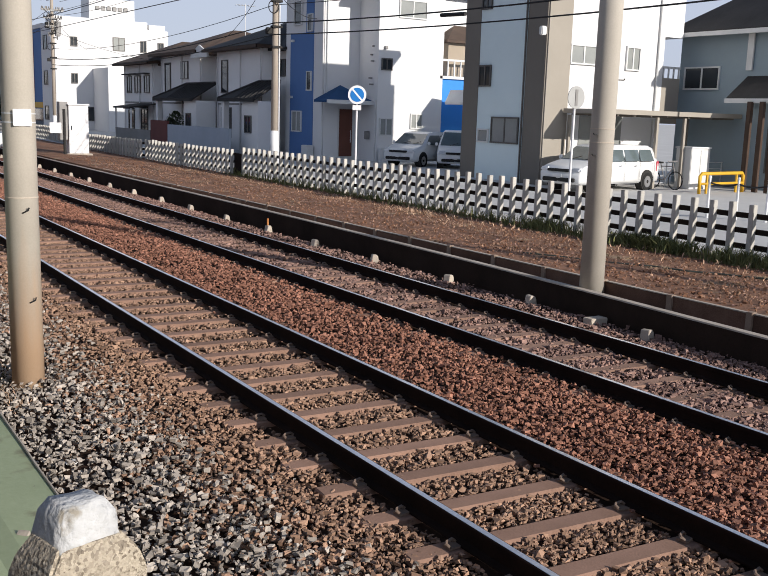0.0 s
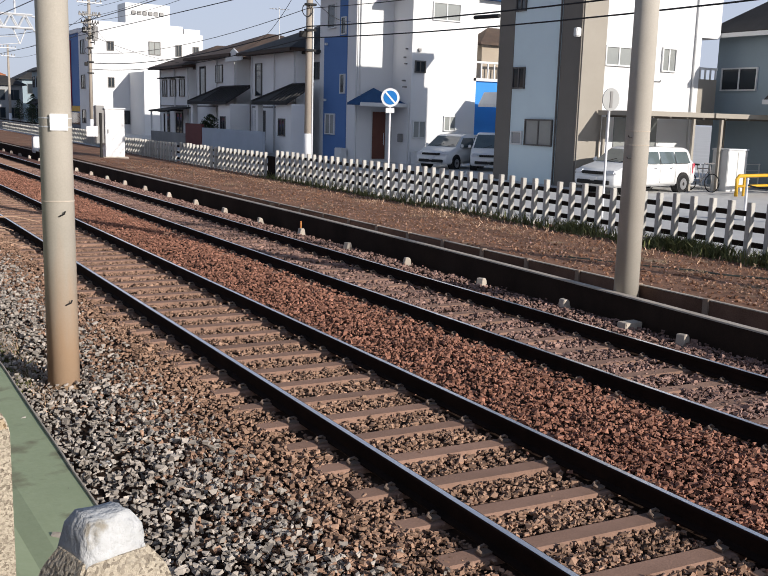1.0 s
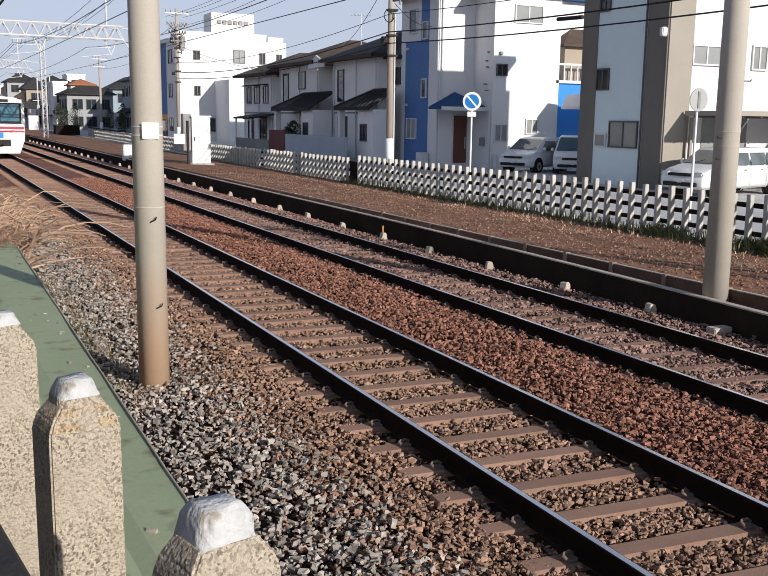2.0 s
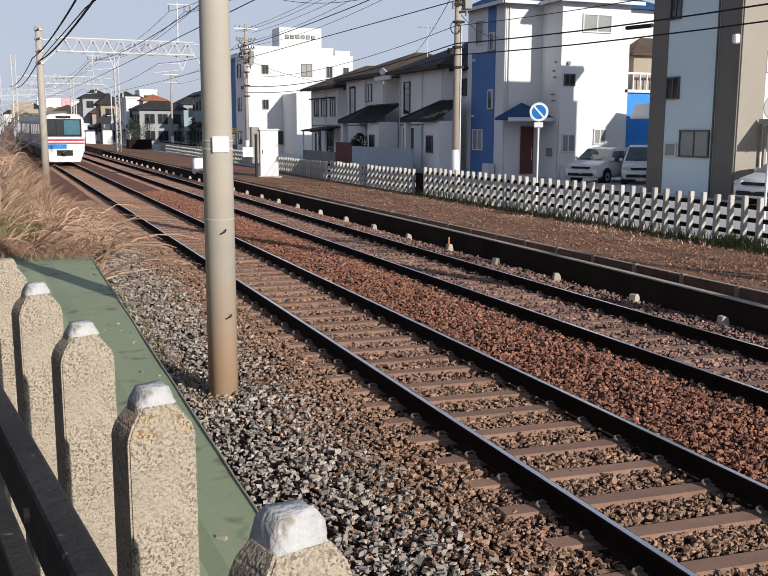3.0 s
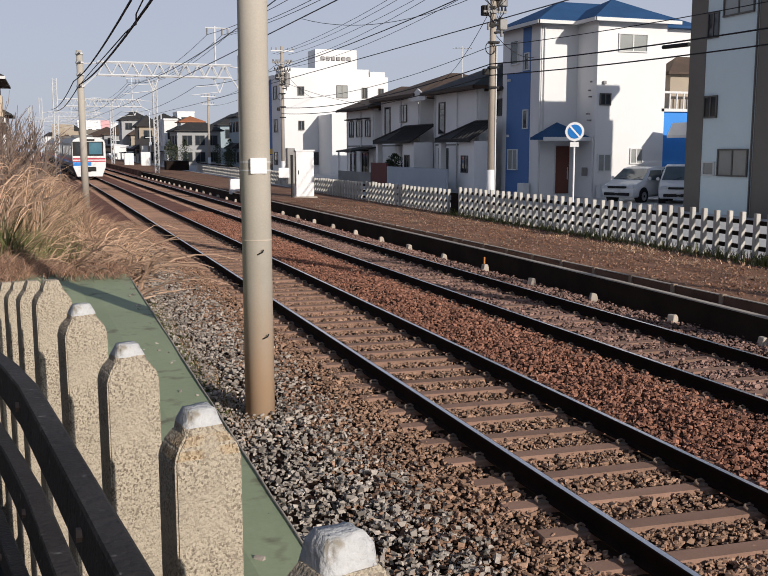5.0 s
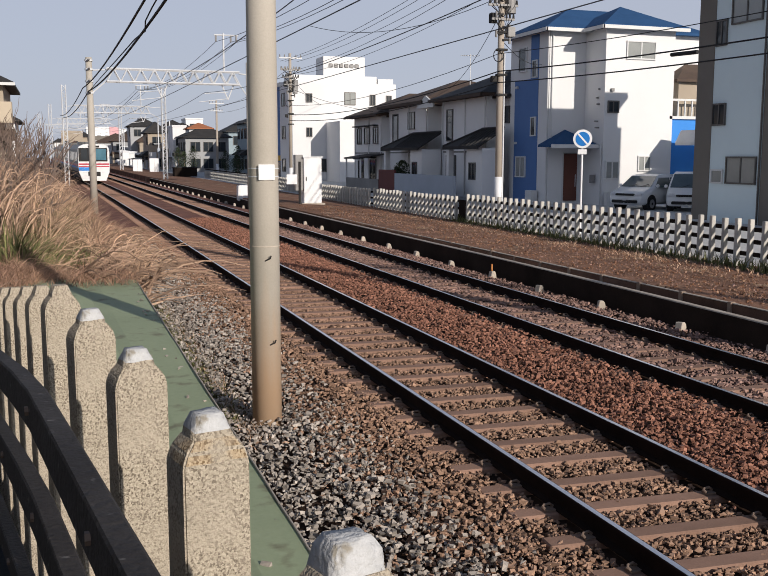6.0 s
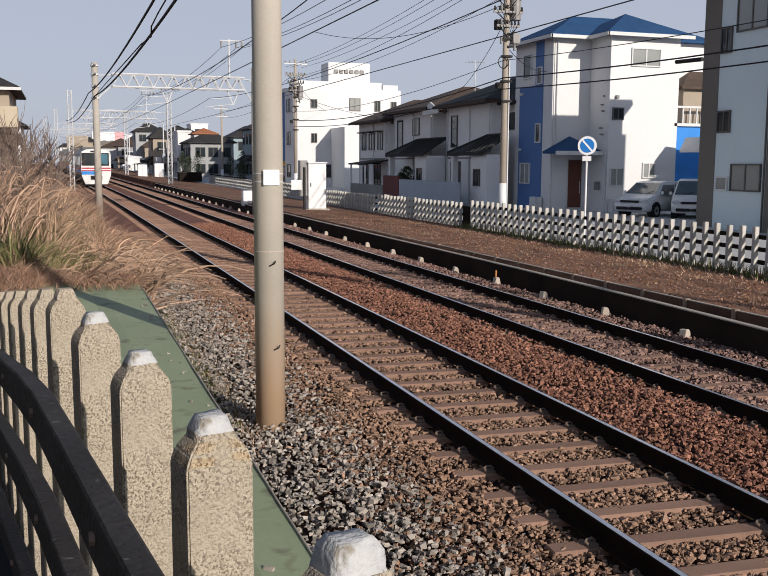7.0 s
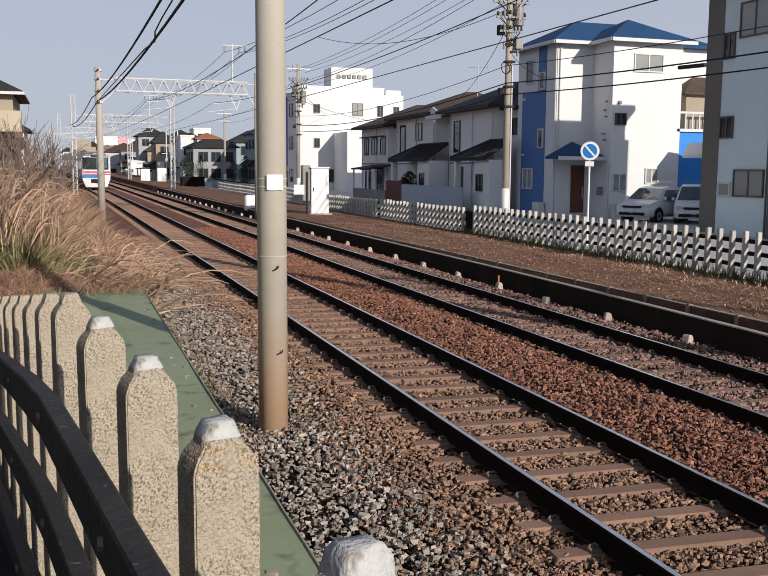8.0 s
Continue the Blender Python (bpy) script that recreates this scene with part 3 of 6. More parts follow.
def lattice(bm, a, b, depth, n, up=(0, 0, 1), r=0.042):
    """A flat truss between two places: two chords and zigzag webs."""
    a, b, up = Vector(a), Vector(b), Vector(up)
    for s in (0, 1):
        tube([a + up * depth * s, b + up * depth * s], r, seg=5, bm=bm)
    for i in range(n):
        p, q = a.lerp(b, i / n), a.lerp(b, (i + 1) / n)
        m = a.lerp(b, (i + 0.5) / n)
        tube([p, m + up * depth], r * 0.7, seg=4, bm=bm)
        tube([m + up * depth, q], r * 0.7, seg=4, bm=bm)


def portal(y, latticed, label):
    dx, dz = bend_x(y), bend_z(y)
    g = thing("catenary_portal", label, "catenary portal", group="catenary portals", at=(dx, y, dz))
    if latticed:
        for x in (2.15, 11.2):
            bm = bmesh.new()
            for ox, oy in ((-0.18, -0.18), (0.18, -0.18), (0.18, 0.18), (-0.18, 0.18)):
                tube([(x + ox, oy, -0.3), (x + ox, oy, 9.0)], 0.055, seg=4, bm=bm)
            for s in (-0.18, 0.18):
                lattice(bm, (x - 0.18, s, 0), (x - 0.18, s, 9.0), 0.36, 14, (1, 0, 0), 0.032)
                lattice(bm, (x + s, -0.18, 0), (x + s, -0.18, 9.0), 0.36, 14, (0, 1, 0), 0.032)
            part("lattice_mast", bm, M_STEEL, g, "riveted steel lattice mast")
    else:
        part("concrete_mast", tube([(2.13, 0, -0.4), (2.13, 0, 7.7)], 0.19, 0.16, 18), M_CONC, g, "round concrete mast", True)
        part("concrete_mast", tube([(10.45, 0, -0.4), (10.45, 0, 7.7)], 0.19, 0.16, 18), M_CONC, g, "round concrete mast", True)
    bm = bmesh.new()
    for s in (-0.2, 0.2):
        lattice(bm, (3.0, s, 6.5), (9.9, s, 6.5), 0.66, 10, r=0.05)
    part("beam", bm, M_STEEL, g, "pale galvanised lattice beam")
    bm = bmesh.new()
    for z in (7.5, 7.05, 6.45, 5.85):
        if not latticed:
            part("mast_clamp", tube([(2.13, 0, z), (2.13, 0, z + 0.09)], 0.21, seg=14), M_STEEL, g, "galvanised clamp round the mast")
            part("mast_insulator", tube([(2.13, -0.2, z + 0.05), (2.13, -0.42, z + 0.1)], 0.06, 0.05, 8), M_INS, g)
    for e, m in ((2.25, 3.0), (10.35 + (0.7 if latticed else 0), 9.9)):
        part("brace", tube([(e, 0, 7.05), (m, 0, 7.1)], 0.035, seg=5), M_STEEL, g)
        part("brace", tube([(e, 0, 5.9), (m, 0, 6.55)], 0.035, seg=5), M_STEEL, g)
    for cx in (TRACK_1, TRACK_2):
        bm = bmesh.new()
        tube([(cx + 0.9, 0, 6.55), (cx + 1.25, 0, 5.7)], 0.035, seg=5, bm=bm)
        tube([(cx + 1.6, 0, 6.55), (cx + 1.25, 0, 5.7)], 0.035, seg=5, bm=bm)
        tube([(cx + 1.25, 0, 5.75), (cx - 0.3, 0, 5.55)], 0.022, seg=5, bm=bm)
        tube([(cx + 1.25, 0, 6.1), (cx, 0, 6.0)], 0.02, seg=5, bm=bm)
        part("hanger", bm, M_STEEL, g)
    bm = bmesh.new()
    tube([(9.1, 0, 7.1), (9.1, 0, 9.2)], 0.05, seg=6, bm=bm)
    tube([(8.6, 0, 9.1), (9.9, 0, 9.1)], 0.04, seg=5, bm=bm)
    part("feeder_post", bm, M_STEEL, g)
    for x in (8.7, 9.5, 9.8):
        part("insulator", tube([(x, 0, 8.75), (x, 0, 9.08)], 0.05, seg=6), M_INS, g)
    return g


portal(52, False, "catenary portal with concrete masts and a pale lattice beam")
for y in (94, 136, 178):
    portal(y, True, "steel lattice catenary portal over both tracks")


# ---- wires ----
def wire(name, label, a, b, sag, r, material=None, n=14, rigid=None):
    a, b = Vector(a), Vector(b)
    pts = [a.lerp(b, i / n) - Vector((0, 0, sag * 4 * (i / n) * (1 - i / n))) for i in range(n + 1)]
    ob = obj(name, tube(pts, r, seg=5), material or M_WIRE)
    return tagged(ob, label, "wire", group="overhead wires")


SPANS = [-31.2, 10.4, 52, 94, 136, 178]
for cx in (TRACK_1, TRACK_2):
    for a, b in zip(SPANS, SPANS[1:]):
        if a < 0:
            continue
        A, B = (cx + bend_x(a), a, bend_z(a)), (cx + bend_x(b), b, bend_z(b))
        up = Vector((0, 0, 1))
        wire("contact_wire", "thin contact wire over the track", Vector(A) + up * 5.1, Vector(B) + up * 5.1, 0.02, 0.011, M_WIREG)
        wire("messenger_wire", "sagging messenger wire over the track", Vector(A) + up * 6.05, Vector(B) + up * 6.05, 0.55, 0.012, M_WIREG)
for x, z0, z1, r in ((2.0, 5.62, 6.1, 0.03), (1.72, 5.75, 6.25, 0.026)):
    wire("signal_cable", "thick black cable slung between the catenary poles", (x, 10.4, z0), (x - 0.35, 52, z1), 0.35, r)
    wire("signal_cable", "thick black cable slung between the catenary poles", (x - 0.35, 52, z1), (x - 1.3, 94, z1 + 0.3), 0.4, r)
lp = obj("cable_loop", tube([(1.9, 17, 5.72), (1.86, 19.5, 5.62), (1.82, 20.6, 5.5), (1.9, 21.6, 5.42), (1.92, 22.6, 5.5), (1.86, 24, 5.52), (1.8, 30, 5.62), (1.7, 40, 5.8), (1.6, 52, 6.0)], 0.016, seg=6), M_WIRE)
tagged(lp, "slack black cable with a drooping loop", "wire", group="overhead wires")
for x, z0, z1 in ((8.7, 8.7, 9.0), (9.5, 8.7, 9.0), (9.8, 8.7, 9.0)):
    for a, b in zip(SPANS[1:], SPANS[2:]):
        wire("feeder_wire", "feeder wire on the portal posts", (x + bend_x(a), a, 8.75 + bend_z(a)), (x + bend_x(b), b, 8.75 + bend_z(b)), 0.7, 0.013, M_WIREG)


# ---- concrete fences ----
def far_fence(x, y0, y1, z, lean, label):
    """Pale posts with three dark rails along their back."""
    f = thing("concrete_fence", label, "fence", group="far fence")
    bm = box(-0.07, 0.05, -0.055, 0.055, -0.1, 1.17, 0.008)
    bm.normal_update()
    me = bpy.data.meshes.new("post")
    bm.to_mesh(me)
    bm.free()
    me.materials.append(M_FENCE)
    y = y0
    while y < y1:
        ob = new("post", me)
        ob.parent = f
        ob.location = (x + lean * (y - y0) + bend_x(y) * 0.5, y, z + random.uniform(-0.025, 0.015))
        ob.rotation_euler = (random.uniform(-0.012, 0.012), random.uniform(-0.012, 0.012), random.uniform(-0.04, 0.04))
        y += 0.47
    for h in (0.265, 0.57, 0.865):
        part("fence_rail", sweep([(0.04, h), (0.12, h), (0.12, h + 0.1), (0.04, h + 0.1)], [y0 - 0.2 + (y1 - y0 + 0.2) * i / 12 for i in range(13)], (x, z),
             line=lambda y: lean * (y - y0) + bend_x(y) * 0.5), M_FRAIL, f, "near-black rail")


far_fence(15.62, 2.0, 35.0, 0.08, 0.0, "pale concrete picket fence with dark rails along the soil bank")
far_fence(15.55, 35.9, 46.6, -0.02, -0.004, "older concrete picket fence panel along the soil bank")
far_fence(15.9, 60.0, 104.0, 0.1, 0.0, "distant concrete picket fence along the street")
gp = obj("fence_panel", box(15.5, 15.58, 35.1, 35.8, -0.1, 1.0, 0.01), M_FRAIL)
tagged(gp, "narrow dark boarded panel between two fences", "fence", group="far fence")
far_fence(15.45, 46.9, 57.0, -0.06, 0.0, "weathered concrete picket fence in shade past the older panel")


def near_fence():
    f = thing("concrete_fence", "near concrete picket fence with white-painted tips and black rails", "fence", group="near fence")
    w, t = 0.136, 0.1
    n = 14
    pts = []
    for k in range(-2, n):
        y = 1.12 + 0.685 * k
        x = float(np.interp(y, [-0.25, 1.12, 1.805, 2.49, 3.175, 3.86, 5.23, 6.6, 10.4], [0.48, 0.316, 0.226, 0.142, 0.055, -0.04, -0.205, -0.386, -0.93]))
        top = 2.212 if y < 3.9 else 2.212 - 0.131 * (y - 3.86)
        pts.append((x, y, top))
    for k, (x, y, top) in enumerate(pts):
        h = 2.1
        bm = bmesh.new()
        lo = [(-w / 2, -t / 2), (w / 2, -t / 2), (w / 2, t / 2), (-w / 2, t / 2)]
        v0 = [bm.verts.new((a, b, 0)) for a, b in lo]
        v1 = [bm.verts.new((a, b, h - 0.092)) for a, b in lo]
        vm = [bm.verts.new((a * 0.87, b * 0.93, h - 0.066)) for a, b in lo]
        v2 = [bm.verts.new((a * 0.58, b * 0.72, h - 0.04)) for a, b in lo]
        for p, q in ((v0, v1), (v1, vm), (vm, v2)):
            for i in range(4):
                fc = bm.faces.new((p[i], p[(i + 1) % 4], q[(i + 1) % 4], q[i]))
                fc.material_index = 1 if (p is not v0 and k == 3) else 0
        bm.faces.new(v0[::-1])
        bm.faces.new(v2)
        bmesh.ops.bevel(bm, geom=bm.edges[:], offset=0.004, segments=2, affect="EDGES")
        bmesh.ops.subdivide_edges(bm, edges=[e for e in bm.edges if e.calc_length() > 0.08], cuts=5, use_grid_fill=True)
        for v in bm.verts:
            v.co += Vector(noise.noise_vector(v.co * 22 + Vector((k * 3.1, 0, 0)))) * 0.0016
        post = obj("pale", bm, [M_POST, M_RUST], f, smooth=False)
        post.location = (x, y, top - h)
        post.rotation_euler = (0.004 * math.sin(2.3 * k), 0.001 * math.cos(1.7 * k), radians(13) + 0.02 * math.sin(4.1 * k))
        bm = bmesh.new()
        a0 = [bm.verts.new((a * 0.6, b * 0.75, h - 0.05)) for a, b in lo]
        a1 = [bm.verts.new((a * (0.5 if k < 3 else 0.54), b * (0.62 if k < 3 else 0.68), h - (0.014 if k < 3 else 0.03))) for a, b in lo]
        a2 = [bm.verts.new((a * 0.36, b * 0.45, h + random.uniform(-0.002, 0.004))) for a, b in lo]
        for p, q in ((a0, a1), (a1, a2)):
            for i in range(4):
                bm.faces.new((p[i], p[(i + 1) % 4], q[(i + 1) % 4], q[i])).material_index = 1 if p is a0 and k > 2 else 0
        bm.faces.new(a2)
        bm.faces.new(a0[::-1])
        bmesh.ops.subdivide_edges(bm, edges=bm.edges[:], cuts=2, use_grid_fill=True)
        for v in bm.verts:
            v.co += Vector(noise.noise_vector(v.co * 40 + Vector((k * 5.3, 1, 0)))) * 0.0035
        if k < 6:
            part("painted_tip", bm, [M_WPAINT, M_POST], post, "chipped white-painted tip", True)
        else:
            part("worn_tip", bm, [M_POST, M_POST], post, "worn pebbled tip")
    for z in (2.143, 1.893, 1.55):
        path = []
        for k in range(26):
            y = -0.6 + 0.4 * k
            fall = 0.128 * (math.hypot(max(0.0, y - 2.1), 0.25) - 0.25) if y > 2.1 else 0.0
            path.append((0.209 - 0.135 * y, y, z - fall))
        bm = bmesh.new()
        rings = []
        for p in path:
            rings.append([bm.verts.new((p[0] - 0.004 + a * 0.022 + random.uniform(-0.001, 0.001), p[1], p[2] + b * 0.047 + random.uniform(-0.001, 0.001))) for a, b in ((-1, -0.9), (-0.82, -1), (0.82, -1), (1, -0.9), (1, 0.9), (0.82, 1), (-0.82, 1), (-1, 0.9))])
        for a, b in zip(rings, rings[1:]):
            for i in range(8):
                bm.faces.new((a[i], b[i], b[(i + 1) % 8], a[(i + 1) % 8]))
        bm.faces.new(rings[0])
        bm.faces.new(rings[-1][::-1])
        bmesh.ops.recalc_face_normals(bm, faces=bm.faces[:])
        part("fence_rail", bm, M_BLACK, f, "worn black-painted steel rail")
        for p in path[1::2]:
            part("bolt", tube([(p[0] - 0.033, p[1], p[2]), (p[0] - 0.02, p[1], p[2])], 0.011, seg=6), M_CLIP, f)


near_fence()
wall = obj("retaining_wall", box(1.13, 1.2, -6, 18, -0.7, 0.43, 0.01), M_BLOCK)
tagged(wall, "low concrete wall holding the ledge below the near fence", "wall", kind="structure")


# ---- green sheet on the slope ----
def build_sheet():
    bm = bmesh.new()
    rows = []
    ys = [-3 + 0.5 * i for i in range(42)]
    for y in ys:
        xt = 0.4 - 0.123 * max(0, y - 1)
        row = []
        for k in range(13):
            u = k / 12
            x = xt + (1.225 - xt) * u
            z = 0.485 + (0.014 + 0.03 * min(1.0, max(0.0, y - 9) / 6) * (1 - u)) * noise.noise((x * 1.8, y * 0.5, 0)) - (0.025 if k == 8 else 0.0) + 0.12 * (1 - u) ** 2
            far = 3.6 * (1 - u) * min(1.0, max(0.0, y - 11) / 6) ** 2
            row.append(bm.verts.new((x + (0.012 if k == 12 else 0) * noise.noise((y, 2, 0)), y + far, z)))
        e = row[-1].co
        row.append(bm.verts.new((e.x + 0.012, e.y, e.z - 0.06)))
        rows.append(row)
    for a, b in zip(rows, rows[1:]):
        for k in range(13):
            bm.faces.new((a[k], a[k + 1], b[k + 1], b[k]))
    ext = bmesh.ops.extrude_face_region(bm, geom=bm.faces[:])
    for v in ext["geom"]:
        if isinstance(v, bmesh.types.BMVert):
            v.co.z += 0.012
    bmesh.ops.recalc_face_normals(bm, faces=bm.faces[:])
    ob = obj("slope_sheet", bm, M_GREEN)
    tagged(ob, "faded green sheet covering the ledge below the fence", "ledge sheet", kind="structure")
    # pale tube stands in for sunlight catching the sheet's folded rim
    part("lit_rim_line", tube([(1.226 + 0.006 * noise.noise((0.8 * k, 2, 0)), -2.8 + 0.5 * k, 0.506) for k in range(41)], 0.009, seg=6), M_KERB, ob, "pale line painted for the sunlit rim of the sheet")
    scrap = obj("paper_scrap", box(-0.05, 0.05, -0.04, 0.04, 0, 0.03, 0.012), M_SIGNW, at=(1.95, 7.9, -0.34))
    tagged(scrap, "small white scrap lying on the ballast", "litter")


build_sheet()


# ---- houses ----
def window(parent, face, c, w, h, frame_m=None, glass=None, split=True):
    """A window on a wall. face: "x" looks to -x, "y" looks to -y; c is its centre on the wall."""
    frame_m, glass = frame_m or M_FRAME, glass or M_GLASS
    g = new("window")
    g.parent = parent
    g.location = c
    g.rotation_euler = (0, 0, radians(-90) if face == "x" else 0)
    bm = bmesh.new()
    b = 0.055
    box(-w / 2 - b, w / 2 + b, -0.07, 0.03, -h / 2 - b, -h / 2, bm=bm)
    box(-w / 2 - b, w / 2 + b, -0.06, 0.03, h / 2, h / 2 + b, bm=bm)
    box(-w / 2 - b, -w / 2, -0.06, 0.03, -h / 2, h / 2, bm=bm)
    box(w / 2, w / 2 + b, -0.06, 0.03, -h / 2, h / 2, bm=bm)
    if split:
        box(-0.03, 0.03, -0.045, 0.03, -h / 2, h / 2, bm=bm)
    part("frame", bm, frame_m, g)
    for s in (((-w / 2, -0.03), (0.03, w / 2)) if split else ((-w / 2, w / 2),)):
        part("pane", box(s[0], s[1], -0.02, 0.0, -h / 2, h / 2), glass, g)
    return g


def hip_roof(x0, x1, y0, y1, z, rise, over, material, parent, name="roof"):
    bm = bmesh.new()
    x0, x1, y0, y1 = x0 - over, x1 + over, y0 - over, y1 + over
    w, d = x1 - x0, y1 - y0
    t = 0.12
    lo = [bm.verts.new((x, y, z)) for x, y in ((x0, y0), (x1, y0), (x1, y1), (x0, y1))]
    md = [bm.verts.new((x, y, z + t)) for x, y in ((x0, y0), (x1, y0), (x1, y1), (x0, y1))]
    if w > d:
        r = [bm.verts.new((x0 + d / 2, (y0 + y1) / 2, z + rise)), bm.verts.new((x1 - d / 2, (y0 + y1) / 2, z + rise))]
        faces = ((0, 1, r[1], r[0]), (2, 3, r[0], r[1]), (1, 2, r[1]), (3, 0, r[0]))
    else:
        r = [bm.verts.new(((x0 + x1) / 2, y0 + w / 2, z + rise)), bm.verts.new(((x0 + x1) / 2, y1 - w / 2 + 0.01, z + rise))]
        faces = ((3, 0, r[0], r[1]), (1, 2, r[1], r[0]), (0, 1, r[0]), (2, 3, r[1]))
    for i in range(4):
        bm.faces.new((lo[i], lo[(i + 1) % 4], md[(i + 1) % 4], md[i]))
    bm.faces.new(lo[::-1])
    for f in faces:
        bm.faces.new([md[v] if isinstance(v, int) else v for v in f])
    bmesh.ops.recalc_face_normals(bm, faces=bm.faces[:])
    return part(name, bm, material, parent)


def gutter(x0, x1, y0, y1, z, over, parent, material=None, label="white gutter and fascia"):
    bm = bmesh.new()
    o = over
    box(x0 - o - 0.07, x1 + o + 0.07, y0 - o - 0.09, y0 - o - 0.004, z - 0.06, z + 0.1, bm=bm)
    box(x0 - o - 0.09, x0 - o - 0.004, y0 - o - 0.09, y1 + o, z - 0.06, z + 0.1, bm=bm)
    return part("gutter", bm, material or M_FRAME, parent, label)


G0 = 0.42


def blue_house():
    h = thing("house", "three-storey white and blue house with a blue hipped roof", "house", group="street houses")
    part("wall", box(22.5, 31, 41.16, 45.3, G0 - 0.3, 8.75), M_WHITE, h)
    bx, by = 24.45, 39.36
    part("wall", box(bx, 28.25, by, 41.155, G0 - 0.3, 8.72), M_WHITE, h)
    part("blue_cladding", box(22.47, 22.499, 42.25, 44.75, G0, 6.6), M_BLUEW, h, "blue cladding strip")
    part("blue_cladding", box(22.47, 22.499, 42.25, 43.05, 6.6, 8.7), M_BLUEW, h, "blue cladding strip")
    hip_roof(22.5, 31, 41.16, 45.3, 8.75, 1.35, 0.42, M_NAVYROOF, h)
    hip_roof(bx, 28.25, by, 43.2, 8.73, 1.3, 0.4, M_NAVYROOF, h)
    gutter(22.5, bx - 0.5, 41.16, 45.3, 8.72, 0.42, h)
    gutter(bx, 28.25, by, 40.6, 8.7, 0.4, h)
    part("downpipe", tube([(22.44, 41.2, G0), (22.44, 41.2, 8.7)], 0.04, seg=8), M_FRAME, h)
    part("downpipe", tube([(22.62, 41.1, 3.3), (22.62, 41.1, 8.6)], 0.035, seg=8), M_FRAME, h)
    part("downpipe", tube([(bx - 0.05, by + 0.1, G0), (bx - 0.05, by + 0.1, 3.4)], 0.03, seg=8), M_FRAME, h)
    window(h, "x", (22.47, 43.9, 7.6), 0.75, 1.1, M_FRAME, M_GLASS, False)
    window(h, "x", (22.45, 42.55, 7.05), 0.4, 0.75, M_FRAME, M_GLASS, False)
    window(h, "x", (22.45, 42.6, 4.25), 0.4, 0.85, M_FRAME, M_GLASS, False)
    window(h, "x", (22.45, 43.9, 2.25), 0.95, 0.95, M_FRAME, M_CURT)
    window(h, "y", (26.35, by - 0.01, 7.75), 1.5, 0.75, M_FRAME, M_CURT)
    window(h, "y", (24.92, by - 0.01, 5.1), 0.5, 0.46, M_ALU, M_GLASS)
    window(h, "y", (24.96, by - 0.01, 2.13), 0.64, 0.74, M_FRAME, M_CURT)
    window(h, "y", (26.74, by - 0.01, 2.44), 0.62, 0.64, M_FRAME, M_CURT)
    d = new("front_door")
    d.parent = h
    part("door_frame", box(23.3, 24.15, 41.12, 41.157, G0 + 0.2, 2.98), M_FRAME, d)
    part("door_leaf", box(23.36, 24.09, 41.08, 41.115, G0 + 0.2, 2.92, 0.008), M_DOOR, d, "reddish-brown front door")
    part("door_handle", tube([(23.98, 41.04, 1.3), (23.98, 41.04, 1.9)], 0.02, seg=6), M_STEEL, d)
    bm = bmesh.new()
    x0, x1, y0, y1, z = 21.95, 24.44, 39.75, 41.15, 3.22
    lo = [bm.verts.new((x, y, z)) for x, y in ((x0, y0), (x1, y0), (x1, y1), (x0, y1))]
    md = [bm.verts.new((x, y, z + 0.11)) for x, y in ((x0, y0), (x1, y0), (x1, y1), (x0, y1))]
    ap = bm.verts.new(((x0 + x1) / 2 + 0.2, y1, z + 0.85))
    for i in range(4):
        bm.faces.new((lo[i], lo[(i + 1) % 4], md[(i + 1) % 4], md[i]))
    bm.faces.new(lo[::-1])
    for i in (0, 1, 3):
        bm.faces.new((md[i], md[(i + 1) % 4], ap))
    bm.faces.new((md[2], md[3], ap))
    bmesh.ops.recalc_face_normals(bm, faces=bm.faces[:])
    part("porch_roof", bm, M_NAVYROOF, h, "blue porch roof")
    part("porch_gutter", box(x0 - 0.06, x1 + 0.3, y0 - 0.08, y0 - 0.004, 3.16, 3.34), M_FRAME, h)
    part("meter_box", box(24.2, 24.4, 39.9, 40.1, 1.5, 1.9, 0.01), M_INS, h)
    part("air_conditioner", box(22.1, 22.44, 42.0, 42.7, G0, 1.1, 0.02), M_FRAME, h, "outdoor air-conditioning unit")
    part("air_conditioner", box(24.5, 25.2, 38.9, 39.25, G0, 1.1, 0.02), M_FRAME, h, "outdoor air-conditioning unit")
    part("vent_hood", box(22.36, 22.469, 44.3, 44.5, 6.2, 6.32, 0.01), M_FRAME, h)
    part("vent_hood", box(22.36, 22.469, 44.4, 44.6, 3.4, 3.52, 0.01), M_FRAME, h)
    part("vent_hood", box(24.75, 24.9, by - 0.14, by, 5.8, 5.95, 0.01), M_INS, h)
    for k, z in enumerate((5.9, 5.5, 5.2, 4.4, 4.1)):
        part("cable_clamp", box(24.36 - 0.03 * k, 24.449, 39.75 + 0.12 * (k % 2), 39.83 + 0.12 * (k % 2), z, z + 0.07), M_INS, h)


